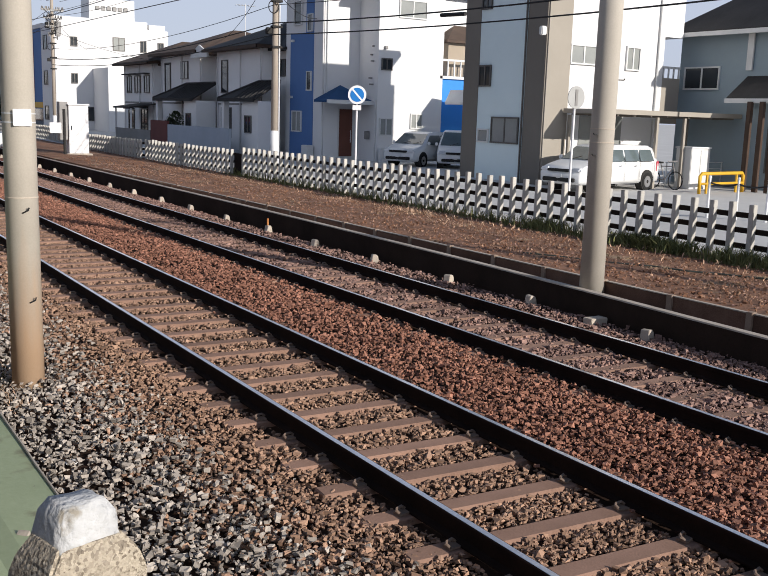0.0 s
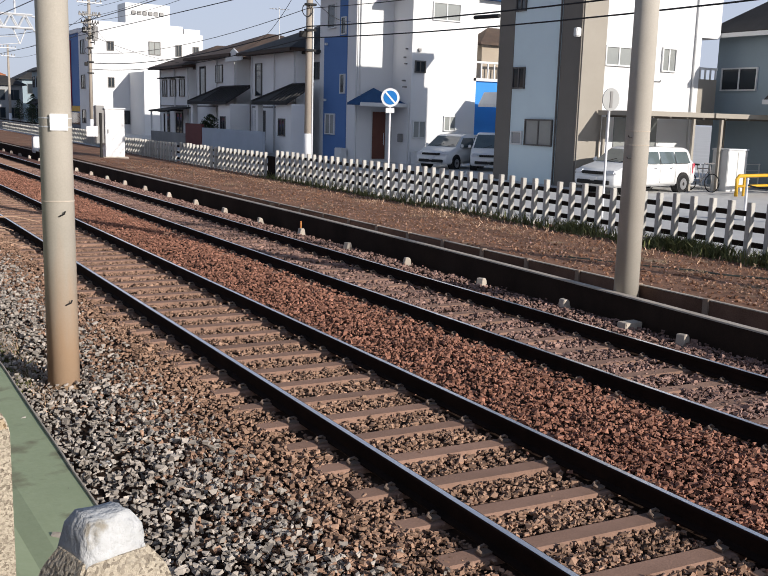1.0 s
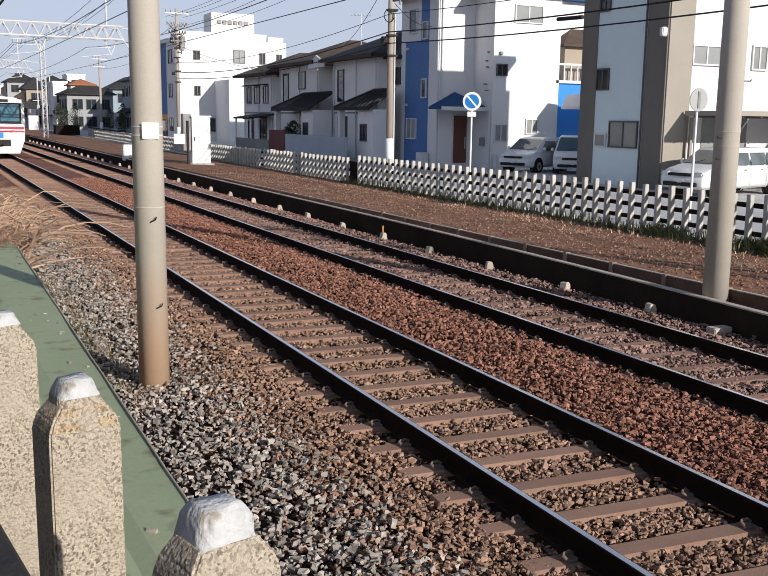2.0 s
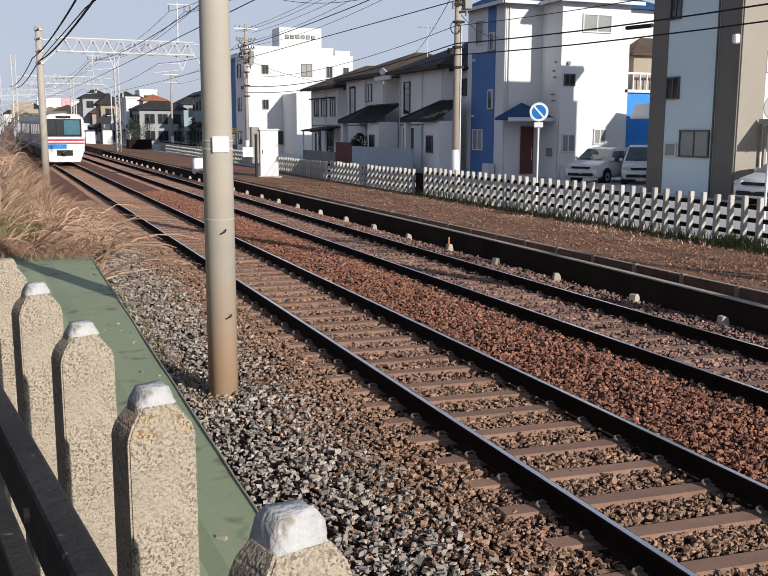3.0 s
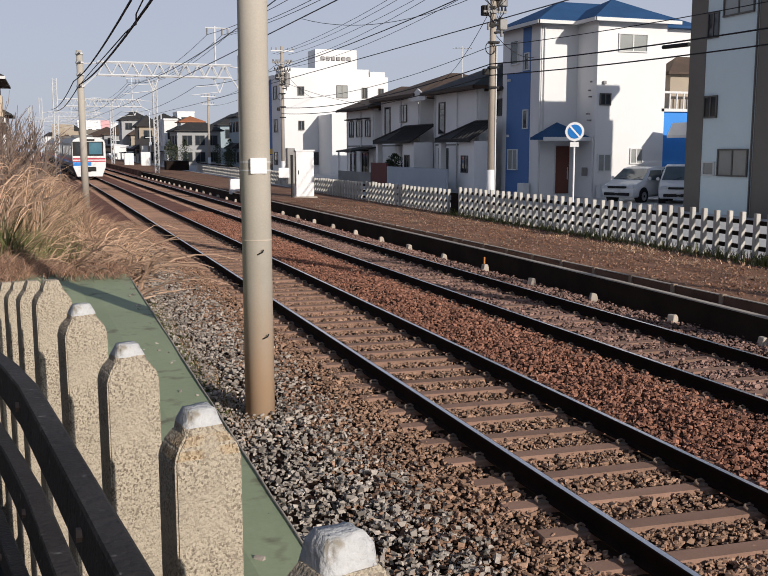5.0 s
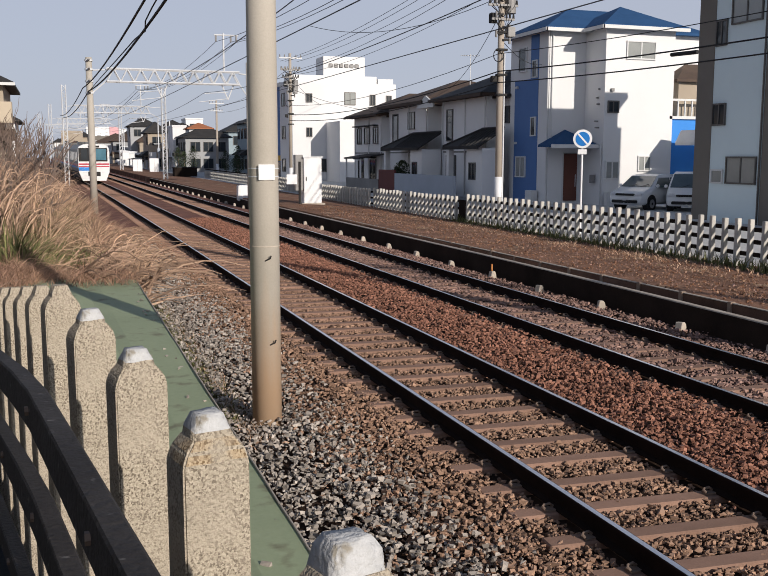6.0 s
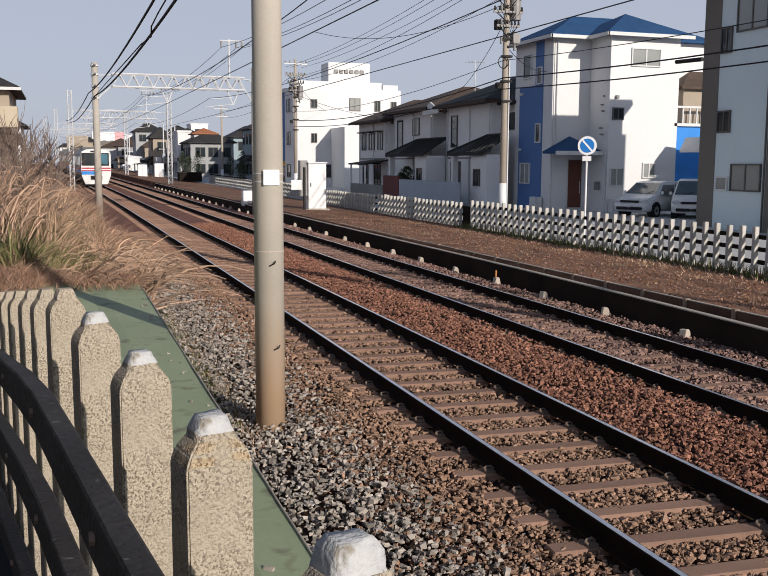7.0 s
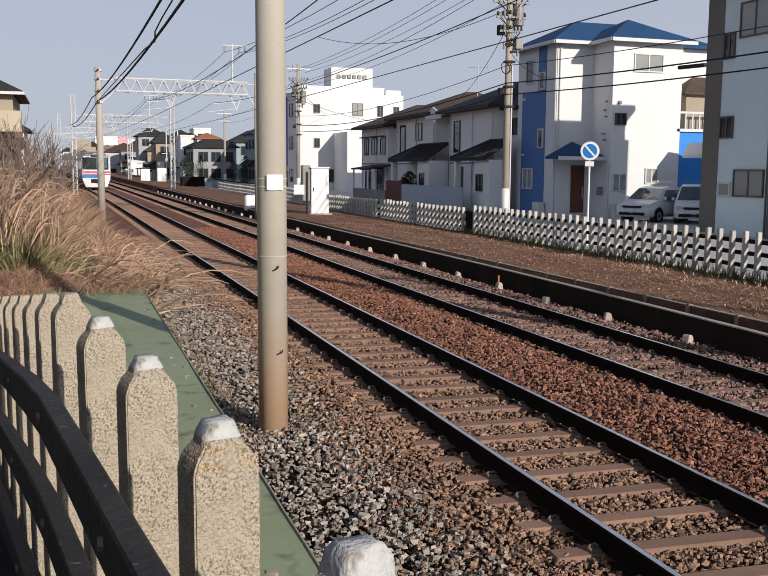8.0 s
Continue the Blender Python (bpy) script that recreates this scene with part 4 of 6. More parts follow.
def blue_annex():
    h = thing("house", "low house with a bright blue wall and a white balcony", "house", group="street houses")
    part("wall", box(28.2, 33, 39.5, 43, G0 - 0.3, 4.6), M_BRIGHTBLUE, h, "bright blue wall")
    part("wall", box(29.0, 33, 40, 43, 4.6, 6.4), M_BEIGE, h)
    hip_roof(29.0, 33, 40, 43, 6.4, 1.2, 0.3, M_BROOF, h)
    for i in range(6):
        x = 28.2 + 0.4 * i
        part("baluster", box(x - 0.03, x + 0.03, 39.4, 39.46, 4.72, 5.45), M_FRAME, h)
    part("balcony_railing", box(28.1, 30.4, 39.38, 39.48, 5.45, 5.55), M_FRAME, h)
    part("balcony_edge", box(28.1, 30.4, 39.36, 39.5, 4.58, 4.72), M_FRAME, h)
    part("lean_to_roof", prism([(27.7, 3.3), (33, 3.3), (33, 3.42), (28.0, 4.0), (27.7, 3.42)], "y", 36.5, 38.3), M_STEEL, h, "pale metal lean-to roof")
    part("lean_to_post", box(28.3, 28.4, 36.6, 36.7, G0, 3.3), M_FRAME, h)


def grey_house():
    h = thing("house", "three-storey white and taupe house with sliding windows", "house", group="street houses")
    x, y0, y1 = 22.5, 25.25, 29.85
    part("wall", box(x, 28.3, y0, y1, G0 - 0.3, 9.0), M_WHITE, h)
    part("pale_cladding", box(x - 0.035, x - 0.001, 26.25, 28.95, G0, 8.9), M_MINT, h, "pale grey-green cladding")
    part("dark_cladding", box(x - 0.06, x - 0.001, 28.95, y1 + 0.003, G0, 8.95), M_TAUPE, h, "dark taupe cladding")
    part("dark_cladding", box(x - 0.06, x - 0.001, y0 - 0.003, 26.25, G0, 8.95), M_TAUPE, h, "dark taupe cladding")
    part("light_cladding", box(x - 0.003, 23.55, y0 - 0.05, y0 - 0.001, G0, 8.95), M_TAUPEL, h, "light taupe cladding")
    part("eave", box(x - 0.4, 28.7, y0 - 0.4, y1 + 0.4, 9.0, 9.14), M_FRAME, h)
    hip_roof(x, 28.3, y0, y1, 9.14, 1.1, 0.38, M_DROOF, h)
    window(h, "x", (x - 0.04, 27.25, 2.28), 1.45, 0.85, M_ALU, M_CURT)
    window(h, "x", (x - 0.04, 28.55, 4.25), 0.62, 0.68, M_ALU, M_GLASS)
    window(h, "x", (x - 0.04, 28.5, 2.05), 0.55, 0.4, M_FRAME, M_CURT, False)
    window(h, "x", (x - 0.04, 27.3, 7.9), 1.45, 1.1, M_ALU, M_CURT)
    window(h, "x", (x - 0.04, 28.6, 7.1), 0.5, 0.8, M_ALU, M_GLASS)
    window(h, "y", (24.2, y0 - 0.01, 5.0), 1.2, 0.58, M_FRAME, M_CURT)
    window(h, "y", (26.65, y0 - 0.01, 5.0), 0.62, 0.75, M_FRAME, M_CURT)
    window(h, "y", (24.2, y0 - 0.01, 7.6), 1.2, 0.6, M_FRAME, M_CURT)
    part("balcony", box(28.3, 29.3, y0 + 0.02, y0 + 2.2, 2.7, 4.4), M_TAUPEL, h, "taupe balcony parapet")
    part("upper_bay", box(28.3, 29.3, y0 + 0.02, y0 + 2.2, 5.9, 8.7), M_WHITE, h)
    part("balcony_railing", box(28.3, 29.3, y0, y0 + 0.06, 4.75, 4.83), M_FRAME, h)
    for i in range(4):
        part("baluster", box(28.35 + i * 0.28, 28.4 + i * 0.28, y0, y0 + 0.05, 4.4, 4.75), M_FRAME, h)
    part("downpipe", tube([(27.95, y0 - 0.06, G0), (27.95, y0 - 0.06, 8.9)], 0.04, seg=8), M_FRAME, h)
    part("wall_lamp", box(22.2, 22.43, y0 - 0.02, y0 + 0.16, 5.55, 5.85, 0.03), M_FRAME, h, "white vent hood")
    part("garage_shutter", box(24.2, 26.3, y0 - 0.03, y0 - 0.001, G0, 2.9), M_CURT, h)
    part("downpipe", tube([(22.41, 26.3, G0), (22.41, 26.3, 8.9)], 0.035, seg=8), M_ALU, h)


def carport():
    c = thing("carport", "brown metal carport with two canopies beside the house", "carport")
    for x0, x1 in ((23.3, 26.5), (26.6, 31.4)):
        part("canopy", box(x0 + 0.05, x1 - 0.05, 22.9, 25.1, 3.0, 3.06), M_DKWOOD, c, "dark brown canopy sheet")
        part("canopy_edge", box(x0, x1, 22.82, 22.895, 2.96, 3.12), M_TAUPEL, c, "pale metal edge beam")
        part("canopy_edge", box(x0 - 0.02, x0 + 0.045, 22.9, 25.1, 2.96, 3.12), M_TAUPEL, c, "pale metal edge beam")
        for k in range(4):
            xr = x0 + (x1 - x0) * (k + 0.5) / 4
            part("rafter", box(xr - 0.03, xr + 0.03, 22.9, 25.1, 2.9, 2.996), M_TAUPE, c)
    for x, y in ((25.66, 22.95), (27.05, 22.95), (31.2, 22.95), (23.5, 25.0), (29.6, 25.0)):
        part("post", box(x - 0.05, x + 0.05, y - 0.05, y + 0.05, G0, 2.9), M_TAUPEL, c)
    st = thing("storage_locker", "white metal storage locker in the carport", "locker")
    part("body", box(27.15, 28.15, 22.6, 23.3, G0, 1.86, 0.02), M_FRAME, st)
    part("lid", box(27.12, 28.18, 22.57, 23.33, 1.862, 1.92, 0.01), M_STEEL, st)
    part("door_gap", box(27.64, 27.655, 22.594, 22.599, G0 + 0.05, 1.8), M_INS, st)
    w = thing("mesh_fence", "low wire mesh fence at the back of the lot", "fence")
    for k in range(9):
        part("post", tube([(26.2 + 0.75 * k, 23.5, G0), (26.2 + 0.75 * k, 23.5, 1.35)], 0.025, seg=6), M_STEEL, w)
    for z in (0.6, 0.85, 1.1, 1.33):
        part("rail", tube([(26.2, 23.5, z), (32.2, 23.5, z)], 0.014, seg=5), M_STEEL, w)


def dark_house():
    h = thing("house", "two-storey dark grey house with a dark tiled roof", "house", group="street houses")
    x, y0, y1 = 30.0, 20.9, 25.9
    part("wall", box(x, 38, y0, y1, G0 - 0.3, 6.05), M_DARKH, h)
    hip_roof(x, 38, y0, y1, 6.05, 2.3, 0.55, M_DROOF, h)
    gutter(x, 38, y0, y1, 6.02, 0.55, h)
    window(h, "x", (x - 0.01, 24.8, 4.45), 1.55, 0.75, M_FRAME, M_GLASS)
    part("porch_roof", prism([(28.9, 3.55), (30.0, 3.7), (30.0, 4.5), (28.9, 3.68)], "y", 19.4, 22.75), M_DROOF, h)
    part("porch_gutter", box(28.82, 28.896, 19.4, 22.75, 3.5, 3.66), M_FRAME, h)
    part("downpipe", box(29.9, 29.97, 22.55, 22.8, 4.7, 6.0), M_FRAME, h)
    for y in (20.6, 21.1, 21.6):
        part("timber_post", box(28.7, 28.85, y - 0.08, y + 0.08, G0, 3.55), M_DKWOOD, h)
    window(h, "x", (x - 0.01, 21.0, 1.9), 1.2, 1.6, M_ALU, M_GLASS)


def skirt_roof(xa, out, ya, yb, run, parent):
    """A tiled lean-to along a wall at xa: eave at xa - out, hipped at the yb end, open at ya."""
    ze, zw, t = 3.2, 4.14, 0.13
    plan = [(xa - out, ya, ze), (xa - out, yb, ze), (xa - 0.003, yb, ze + 0.05), (xa - 0.003, yb - run, zw), (xa - 0.003, ya, zw)]
    bm = bmesh.new()
    lo, hi = [bm.verts.new(p) for p in plan], [bm.verts.new((p[0], p[1], p[2] + t)) for p in plan]
    for a, b in ((0, 1), (1, 2), (2, 3), (3, 4), (4, 0)):
        bm.faces.new((lo[a], lo[b], hi[b], hi[a]))
    for q in (hi, lo):
        bm.faces.new((q[0], q[1], q[3], q[4]))
        bm.faces.new((q[1], q[2], q[3]))
    bmesh.ops.recalc_face_normals(bm, faces=bm.faces[:])
    roof = part("lower_roof", bm, M_DROOF, parent, "dark tiled lower roof")
    part("eave_board", box(xa - out - 0.05, xa - out - 0.004, ya, yb, ze - 0.05, ze + 0.12), M_UNDER, parent, "dark eave board")
    part("ridge_cap", tube([(xa - out, yb, ze + t), (xa - 0.03, yb - run, zw + t)], 0.08, seg=6), M_DROOF, roof)
    part("ridge_cap", tube([(xa - 0.06, ya, zw + t), (xa - 0.06, yb - run, zw + t)], 0.07, seg=6), M_DROOF, roof)
    k = ya + 0.2
    while k < yb - run:
        part("tile_roll", tube([(xa - out, k, ze + t), (xa - 0.05, k, zw + t)], 0.045, seg=5), M_DROOF, roof)
        k += 0.45
    return roof


def tiled_house(x, y0, y1, eave, label, wall, roof, rc, skirt):
    """A two-storey stucco house; its near bay is set back behind the main wall, which carries a tiled skirt roof."""
    h = thing("house", label, "house", group="street houses")
    yr = y0 + rc
    part("wall", box(x, x + 8, yr, y1, G0 - 0.4, eave), wall, h)
    part("set_back_wall", box(x + 0.9, x + 8, y0, yr - 0.003, G0 - 0.4, eave - 0.05), wall, h)
    hip_roof(x, x + 8, yr, y1, eave, 1.75, 0.65, roof, h)
    hip_roof(x + 0.9, x + 6, y0, yr + 2, eave - 0.18, 1.3, 0.6, roof, h)
    gutter(x, x + 0.4, yr, y1, eave - 0.02, 0.65, h, M_DKWOOD, "dark timber eave fascia")
    part("soffit", box(x - 0.6, x - 0.003, yr - 0.6, y1 + 0.6, eave - 0.06, eave - 0.004), M_DKWOOD, h, "dark boarded soffit")
    for y in (yr + 0.12, y1 - 0.15, yr + (y1 - yr) * 0.45):
        part("downpipe", tube([(x - 0.06, y, G0), (x - 0.06, y, eave - 0.05)], 0.04, seg=6), M_FRAME, h)
    part("wall_band", box(x - 0.03, x - 0.002, yr, y1, 3.0, 3.1), M_BLOCK, h)
    if skirt:
        ya, yb, out = skirt
        skirt_roof(x, out, ya, yb, 2.2, h)
        part("porch_column", box(x - out + 0.12, x - out + 0.42, yb - 0.55, yb - 0.2, G0 - 0.3, 3.2), wall, h)
        part("porch_wall", box(x - out + 0.25, x - 0.004, ya + 0.05, ya + 2.0, G0 - 0.3, 3.2), wall, h)
        part("entrance_door", box(x - 0.04, x - 0.003, ya + 2.3, ya + 3.2, G0, 2.6), M_DKWOOD, h)
        part("door_glazing", box(x - 0.05, x - 0.041, ya + 2.65, ya + 2.85, G0 + 0.5, 2.4), M_GLASS, h)
        window(h, "x", (x - out + 0.24, ya + 1.2, 2.0), 0.7, 0.8, M_ALU, M_GLASS)
        part("porch_lamp", box(x - 0.16, x - 0.003, ya + 3.4, ya + 3.55, 2.2, 2.45, 0.02), M_LAMP, h)
    part("air_conditioner", box(x - 0.45, x - 0.1, y1 - 2.2, y1 - 1.4, G0 - 0.1, G0 + 0.55, 0.02), M_FRAME, h)
    return h


blue_house()
blue_annex()
grey_house()
carport()
dark_house()
th = tiled_house(22.0, 45.8, 53.3, 6.05, "two-storey grey stucco house with dark tiled roofs", M_STUCCO, M_DROOF, 1.3, (44.9, 49.6, 1.5))
window(th, "x", (21.98, 52.15, 4.6), 0.8, 1.75, M_ALU, M_GLASS, False)
window(th, "x", (22.88, 46.4, 5.0), 0.5, 0.8, M_ALU, M_GLASS, False)
window(th, "x", (21.98, 51.9, 2.0), 1.3, 1.6, M_ALU, M_GLASS)
th = tiled_house(22.0, 53.45, 63.0, 6.1, "two-storey grey stucco house with a brown tiled roof", M_STUCCO, M_BROOF, 2.3, (53.5, 60.4, 1.5))
window(th, "x", (21.98, 61.7, 4.65), 0.95, 1.9, M_ALU, M_GLASS, False)
window(th, "x", (22.88, 54.1, 5.0), 0.7, 0.8, M_ALU, M_GLASS)
window(th, "x", (21.98, 58.6, 5.1), 1.1, 1.0, M_ALU, M_CURT)
part("gable_board", prism([(53.3, 5.72), (55.9, 5.72), (55.9, 5.95), (54.6, 6.45), (53.3, 5.95)], "x", 21.35, 21.45), M_FRAME, th, "sunlit white gable board")
th = tiled_house(21.8, 63.2, 70.5, 5.7, "two-storey pale stucco house with brown roof", M_STUCCO, M_BROOF, 0.8, None)
for wy, wz, ww, wh in ((65.4, 4.3, 1.0, 1.1), (67.4, 4.3, 1.2, 1.1), (69.3, 4.3, 0.9, 1.1), (66.0, 1.8, 1.3, 1.5), (68.9, 1.8, 1.2, 1.3)):
    window(th, "x", (21.78, wy, wz), ww, wh, M_ALU, M_GLASS)
    part("window_hood", box(21.35, 21.77, wy - ww / 2 - 0.1, wy + ww / 2 + 0.1, wz + wh / 2 + 0.12, wz + wh / 2 + 0.2), M_DROOF, th)


def white_block():
    b = thing("apartment_block", "four-storey white building with a roof tower", "building", group="street houses")
    part("wall", box(20.0, 30.3, 85, 88.6, 0, 9.5), M_WHITE, b)
    part("upper_wall", box(20.4, 28.6, 85.6, 88.4, 9.5, 10.2), M_WHITE, b)
    part("roof_tower", box(23.5, 27.5, 85.8, 88.4, 10.2, 11.95), M_WHITE, b)
    part("parapet", box(28.7, 30.2, 85.5, 88.4, 9.5, 10.0), M_WHITE, b)
    part("stair_bay", box(23.5, 26.5, 80.5, 84.99, 0, 5.9), M_WHITE, b)
    for i in range(6):
        x = 24.2 + 0.5 * i
        part("sign_mark", box(x - 0.19, x + 0.19, 85.72, 85.78, 10.95, 11.3, 0.03), M_INS, b, "unreadable dark sign letters")
    for x, z, w, hh in ((25.8, 8.1, 0.95, 1.05), (21.9, 8.1, 0.5, 0.7), (28.0, 8.0, 0.45, 0.9), (29.6, 8.0, 0.45, 0.8), (21.9, 5.0, 0.45, 0.75), (23.0, 2.0, 0.9, 1.1)):
        window(b, "y", (x, 84.98, z), w, hh, M_ALU, M_CURT if w > 0.9 else M_GLASS)
    for z in (2, 5, 8):
        window(b, "x", (19.99, 87, z), 1.2, 1.1, M_ALU, M_GLASS)
    s = thing("shop_building", "tall shop building with crimson and blue panels", "building", group="street houses")
    part("wall", box(20.3, 30, 89.2, 103, 0, 9.4), M_BLUEW, s)
    part("crimson_panel", box(20.2, 20.29, 93, 97.5, 2.4, 8.9), M_CRIM, s, "crimson sign panel")
    part("white_panel", box(20.2, 20.29, 98.0, 102.8, 1.8, 9.4), M_WHITE, s)
    part("white_panel", box(20.15, 30.1, 89.1, 103.1, 9.402, 9.75), M_WHITE, s)
    part("shopfront", box(20.2, 20.29, 89.6, 97.8, 0.5, 2.3), M_GLASS, s, "dark shopfront glass")
    part("yellow_strip", box(20.2, 20.29, 89.4, 92.8, 2.4, 2.9), M_YEL, s)


white_block()


def far_houses():
    specs = ((16.1, 128, 5.7, 8, 5.3, M_FAR, M_DROOF), (22.5, 118, 6, 7, 6.9, M_DARKH, M_DROOF), (24, 108, 6, 7, 7.6, M_DARKH, M_DROOF), (13.2, 186, 5, 8, 8.5, M_FAR, M_DROOF), (11.0, 205, 5, 8, 6.0, M_FAR, M_BROOF), (13.2, 150, 2.6, 8, 6.4, M_BEIGE, M_DROOF), (23.2, 136, 5, 8, 6.3, M_DARKH, M_DROOF), (17.9, 163, 5, 10, 6.8, M_FAR, M_DROOF), (14.5, 182, 4, 10, 5.6, M_BEIGE, M_BROOF), (20, 196, 5, 10, 8.5, M_FAR, M_DROOF))
    for x, y, w, d, e, wm, rm in specs:
        h = thing("house", "two-storey house with tiled roof farther along the line", "house", group="distant houses")
        part("wall", box(x, x + w, y, y + d, 0, e), wm, h)
        hip_roof(x, x + w, y, y + d, e, 1.8, 0.5, rm, h)
        for k in range(3 if w > 5 else 1):
            for z in (1.9, e - 1.2):
                window(h, "x", (x - 0.01, y + 1.3 + k * (d - 2) / 2.2, z), 1.2, 1.2, M_ALU, M_GLASS)
                window(h, "y", (x + 1.3 + k * (w - 2) / 2.2, y - 0.01, z), 1.2, 1.2, M_ALU, M_GLASS)
        if (x, y) == (16.1, 128):
            part("gable_wall", box(16.9, 19.9, 130, 134, 5.5, 6.5), wm, h)
            hip_roof(16.9, 19.9, 130, 134, 6.5, 0.9, 0.3, M_OROOF, h, "orange_roof")
        part("lower_roof", prism([(x - 0.9, 3.0), (x - 0.002, 3.0), (x - 0.002, 3.7), (x - 0.9, 3.12)], "y", y + 0.5, y + d - 0.5), rm, h)
    rng = random.Random(21)
    for x, y, w, e, m in ((16.2, 200, 2.4, 10.5, M_BLUEG), (18.8, 206, 2.2, 9.0, M_FAR), (21.8, 172, 3.0, 9.4, M_WHITE), (15.6, 138, 1.9, 7.0, M_WHITE)):
        b = thing("narrow_building", "narrow flat-roofed building among the far houses", "building", group="distant buildings")
        part("wall", box(x, x + w, y, y + 6, 0, e), m, b)
        part("parapet", box(x - 0.08, x + w + 0.08, y - 0.08, y + 6, e, e + 0.25), m, b)
        for z in range(2, int(e), 3):
            window(b, "y", (x + w * 0.5, y - 0.01, z), w * 0.5, 1.2, M_ALU, M_GLASS)
            part("balcony", box(x, x + w * 0.9, y - 0.8, y - 0.03, z - 1.3, z - 0.75), m, b)
    for i in range(46):
        y = rng.uniform(130, 198)
        x = 18.6 - 0.062 * (y - 118) + rng.uniform(-1.6, 1.2) + bend_x(y) * 0.3
        kind, m = rng.choice(("shed", "shed", "pole", "sign_board", "awning")), rng.choice((M_WHITE, M_WHITE, M_FAR, M_STUCCO, M_BROOF, M_BEIGE, M_BLUEG))
        if kind == "pole":
            g = thing("street_pole", "slim grey street pole among the far houses", "pole", group="far street poles", at=(x - 1, y, 0))
            part("shaft", tube([(0, 0, 0), (0, 0, rng.uniform(5, 8.5))], 0.11, 0.08, 6), M_STEEL, g)
            part("arm", box(-0.7, 0.7, -0.05, 0.05, 4.6, 4.7), M_STEEL, g)
            part("equipment_box", box(-0.2, 0.2, -0.2, 0.2, 3.4, 4.0, 0.02), m, g)
        elif kind == "sign_board":
            g = thing("sign_board", "small plain street sign board far along the line", "sign", group="far signs", at=(x - 1, y, 0))
            part("post", tube([(0, 0, 0), (0, 0, 3.4)], 0.05, seg=6), M_STEEL, g)
            part("board", box(-0.5, 0.5, -0.08, -0.03, 2.3, 3.5, 0.01), m, g)
        elif kind == "awning":
            g = thing("carport", "small dark carport roof before a far house", "carport", group="far carports", at=(x, y, 0))
            part("canopy", prism([(-1.4, 2.35), (1.4, 2.7), (1.4, 2.8), (-1.4, 2.45)], "y", -1.5, 1.5), M_DROOF, g)
            for px in (-1.3, 1.3):
                part("post", box(px - 0.06, px + 0.06, -1.4, -1.28, 0, 2.4), M_STEEL, g)
        else:
            w, e = rng.uniform(0.7, 1.7), rng.uniform(1.4, 3.6)
            g = thing("garden_shed", "small weathered shed crowded among the far houses", "shed", group="far sheds", at=(x, y, 0))
            part("body", box(-w, w, -1, 1, 0, e, 0.02), m, g)
            part("lid", prism([(-w - 0.15, e), (w + 0.15, e), (w + 0.15, e + 0.15), (-w - 0.15, e + 0.5)], "y", -1.15, 1.15), rng.choice((M_DROOF, M_BROOF, M_STEEL)), g)
    rng = random.Random(7)
    for i in range(110):
        y = rng.uniform(215, 640)
        t = rng.uniform(-0.15, 0.11)
        x = t * y - 0.02 * y
        w, d, hh = rng.uniform(5, 10), rng.uniform(8, 12), rng.uniform(4.2, 7.2) * (0.7 + y / 700) + (rng.uniform(2, 13) if rng.random() < 0.22 else 0) * y / 640
        if abs(x + w / 2 - bend_x(min(y, 180)) - 6 + 0.05 * (y - 180)) < w / 2 + 6:
            continue
        b = thing("distant_building", "hazy pale building far down the line", "building", group="distant buildings")
        part("wall", box(x, x + w, y, y + d, -1, hh), rng.choice((M_FAR, M_WHITE, M_BEIGE, M_STUCCO)), b)
        if hh < 10:
            hip_roof(x, x + w, y, y + d, hh, 2.2, 0.5, rng.choice((M_DROOF, M_BROOF)), b)
        nf = int(hh / 3)
        bm = bmesh.new()
        for f in range(nf):
            for k in range(int(w / 3)):
                box(x + 1 + 3 * k, x + 2.4 + 3 * k, y - 0.08, y - 0.002, 1 + 3 * f, 2.3 + 3 * f, bm=bm)
        tagged(part("window_rows", bm, M_GLASS, b), kind="stuff")
    b = thing("billboard_building", "pale building with a pink roof billboard", "building", group="distant buildings")
    part("wall", box(7.5, 22, 236, 250, 0, 6.7), M_WHITE, b)
    part("roof_band", box(7.3, 22.2, 235.8, 250.2, 6.7, 7.7), M_TAUPE, b)
    part("billboard", box(12.0, 14.3, 236, 237, 7.7, 9.9), M_PINK, b, "pink billboard")


far_houses()


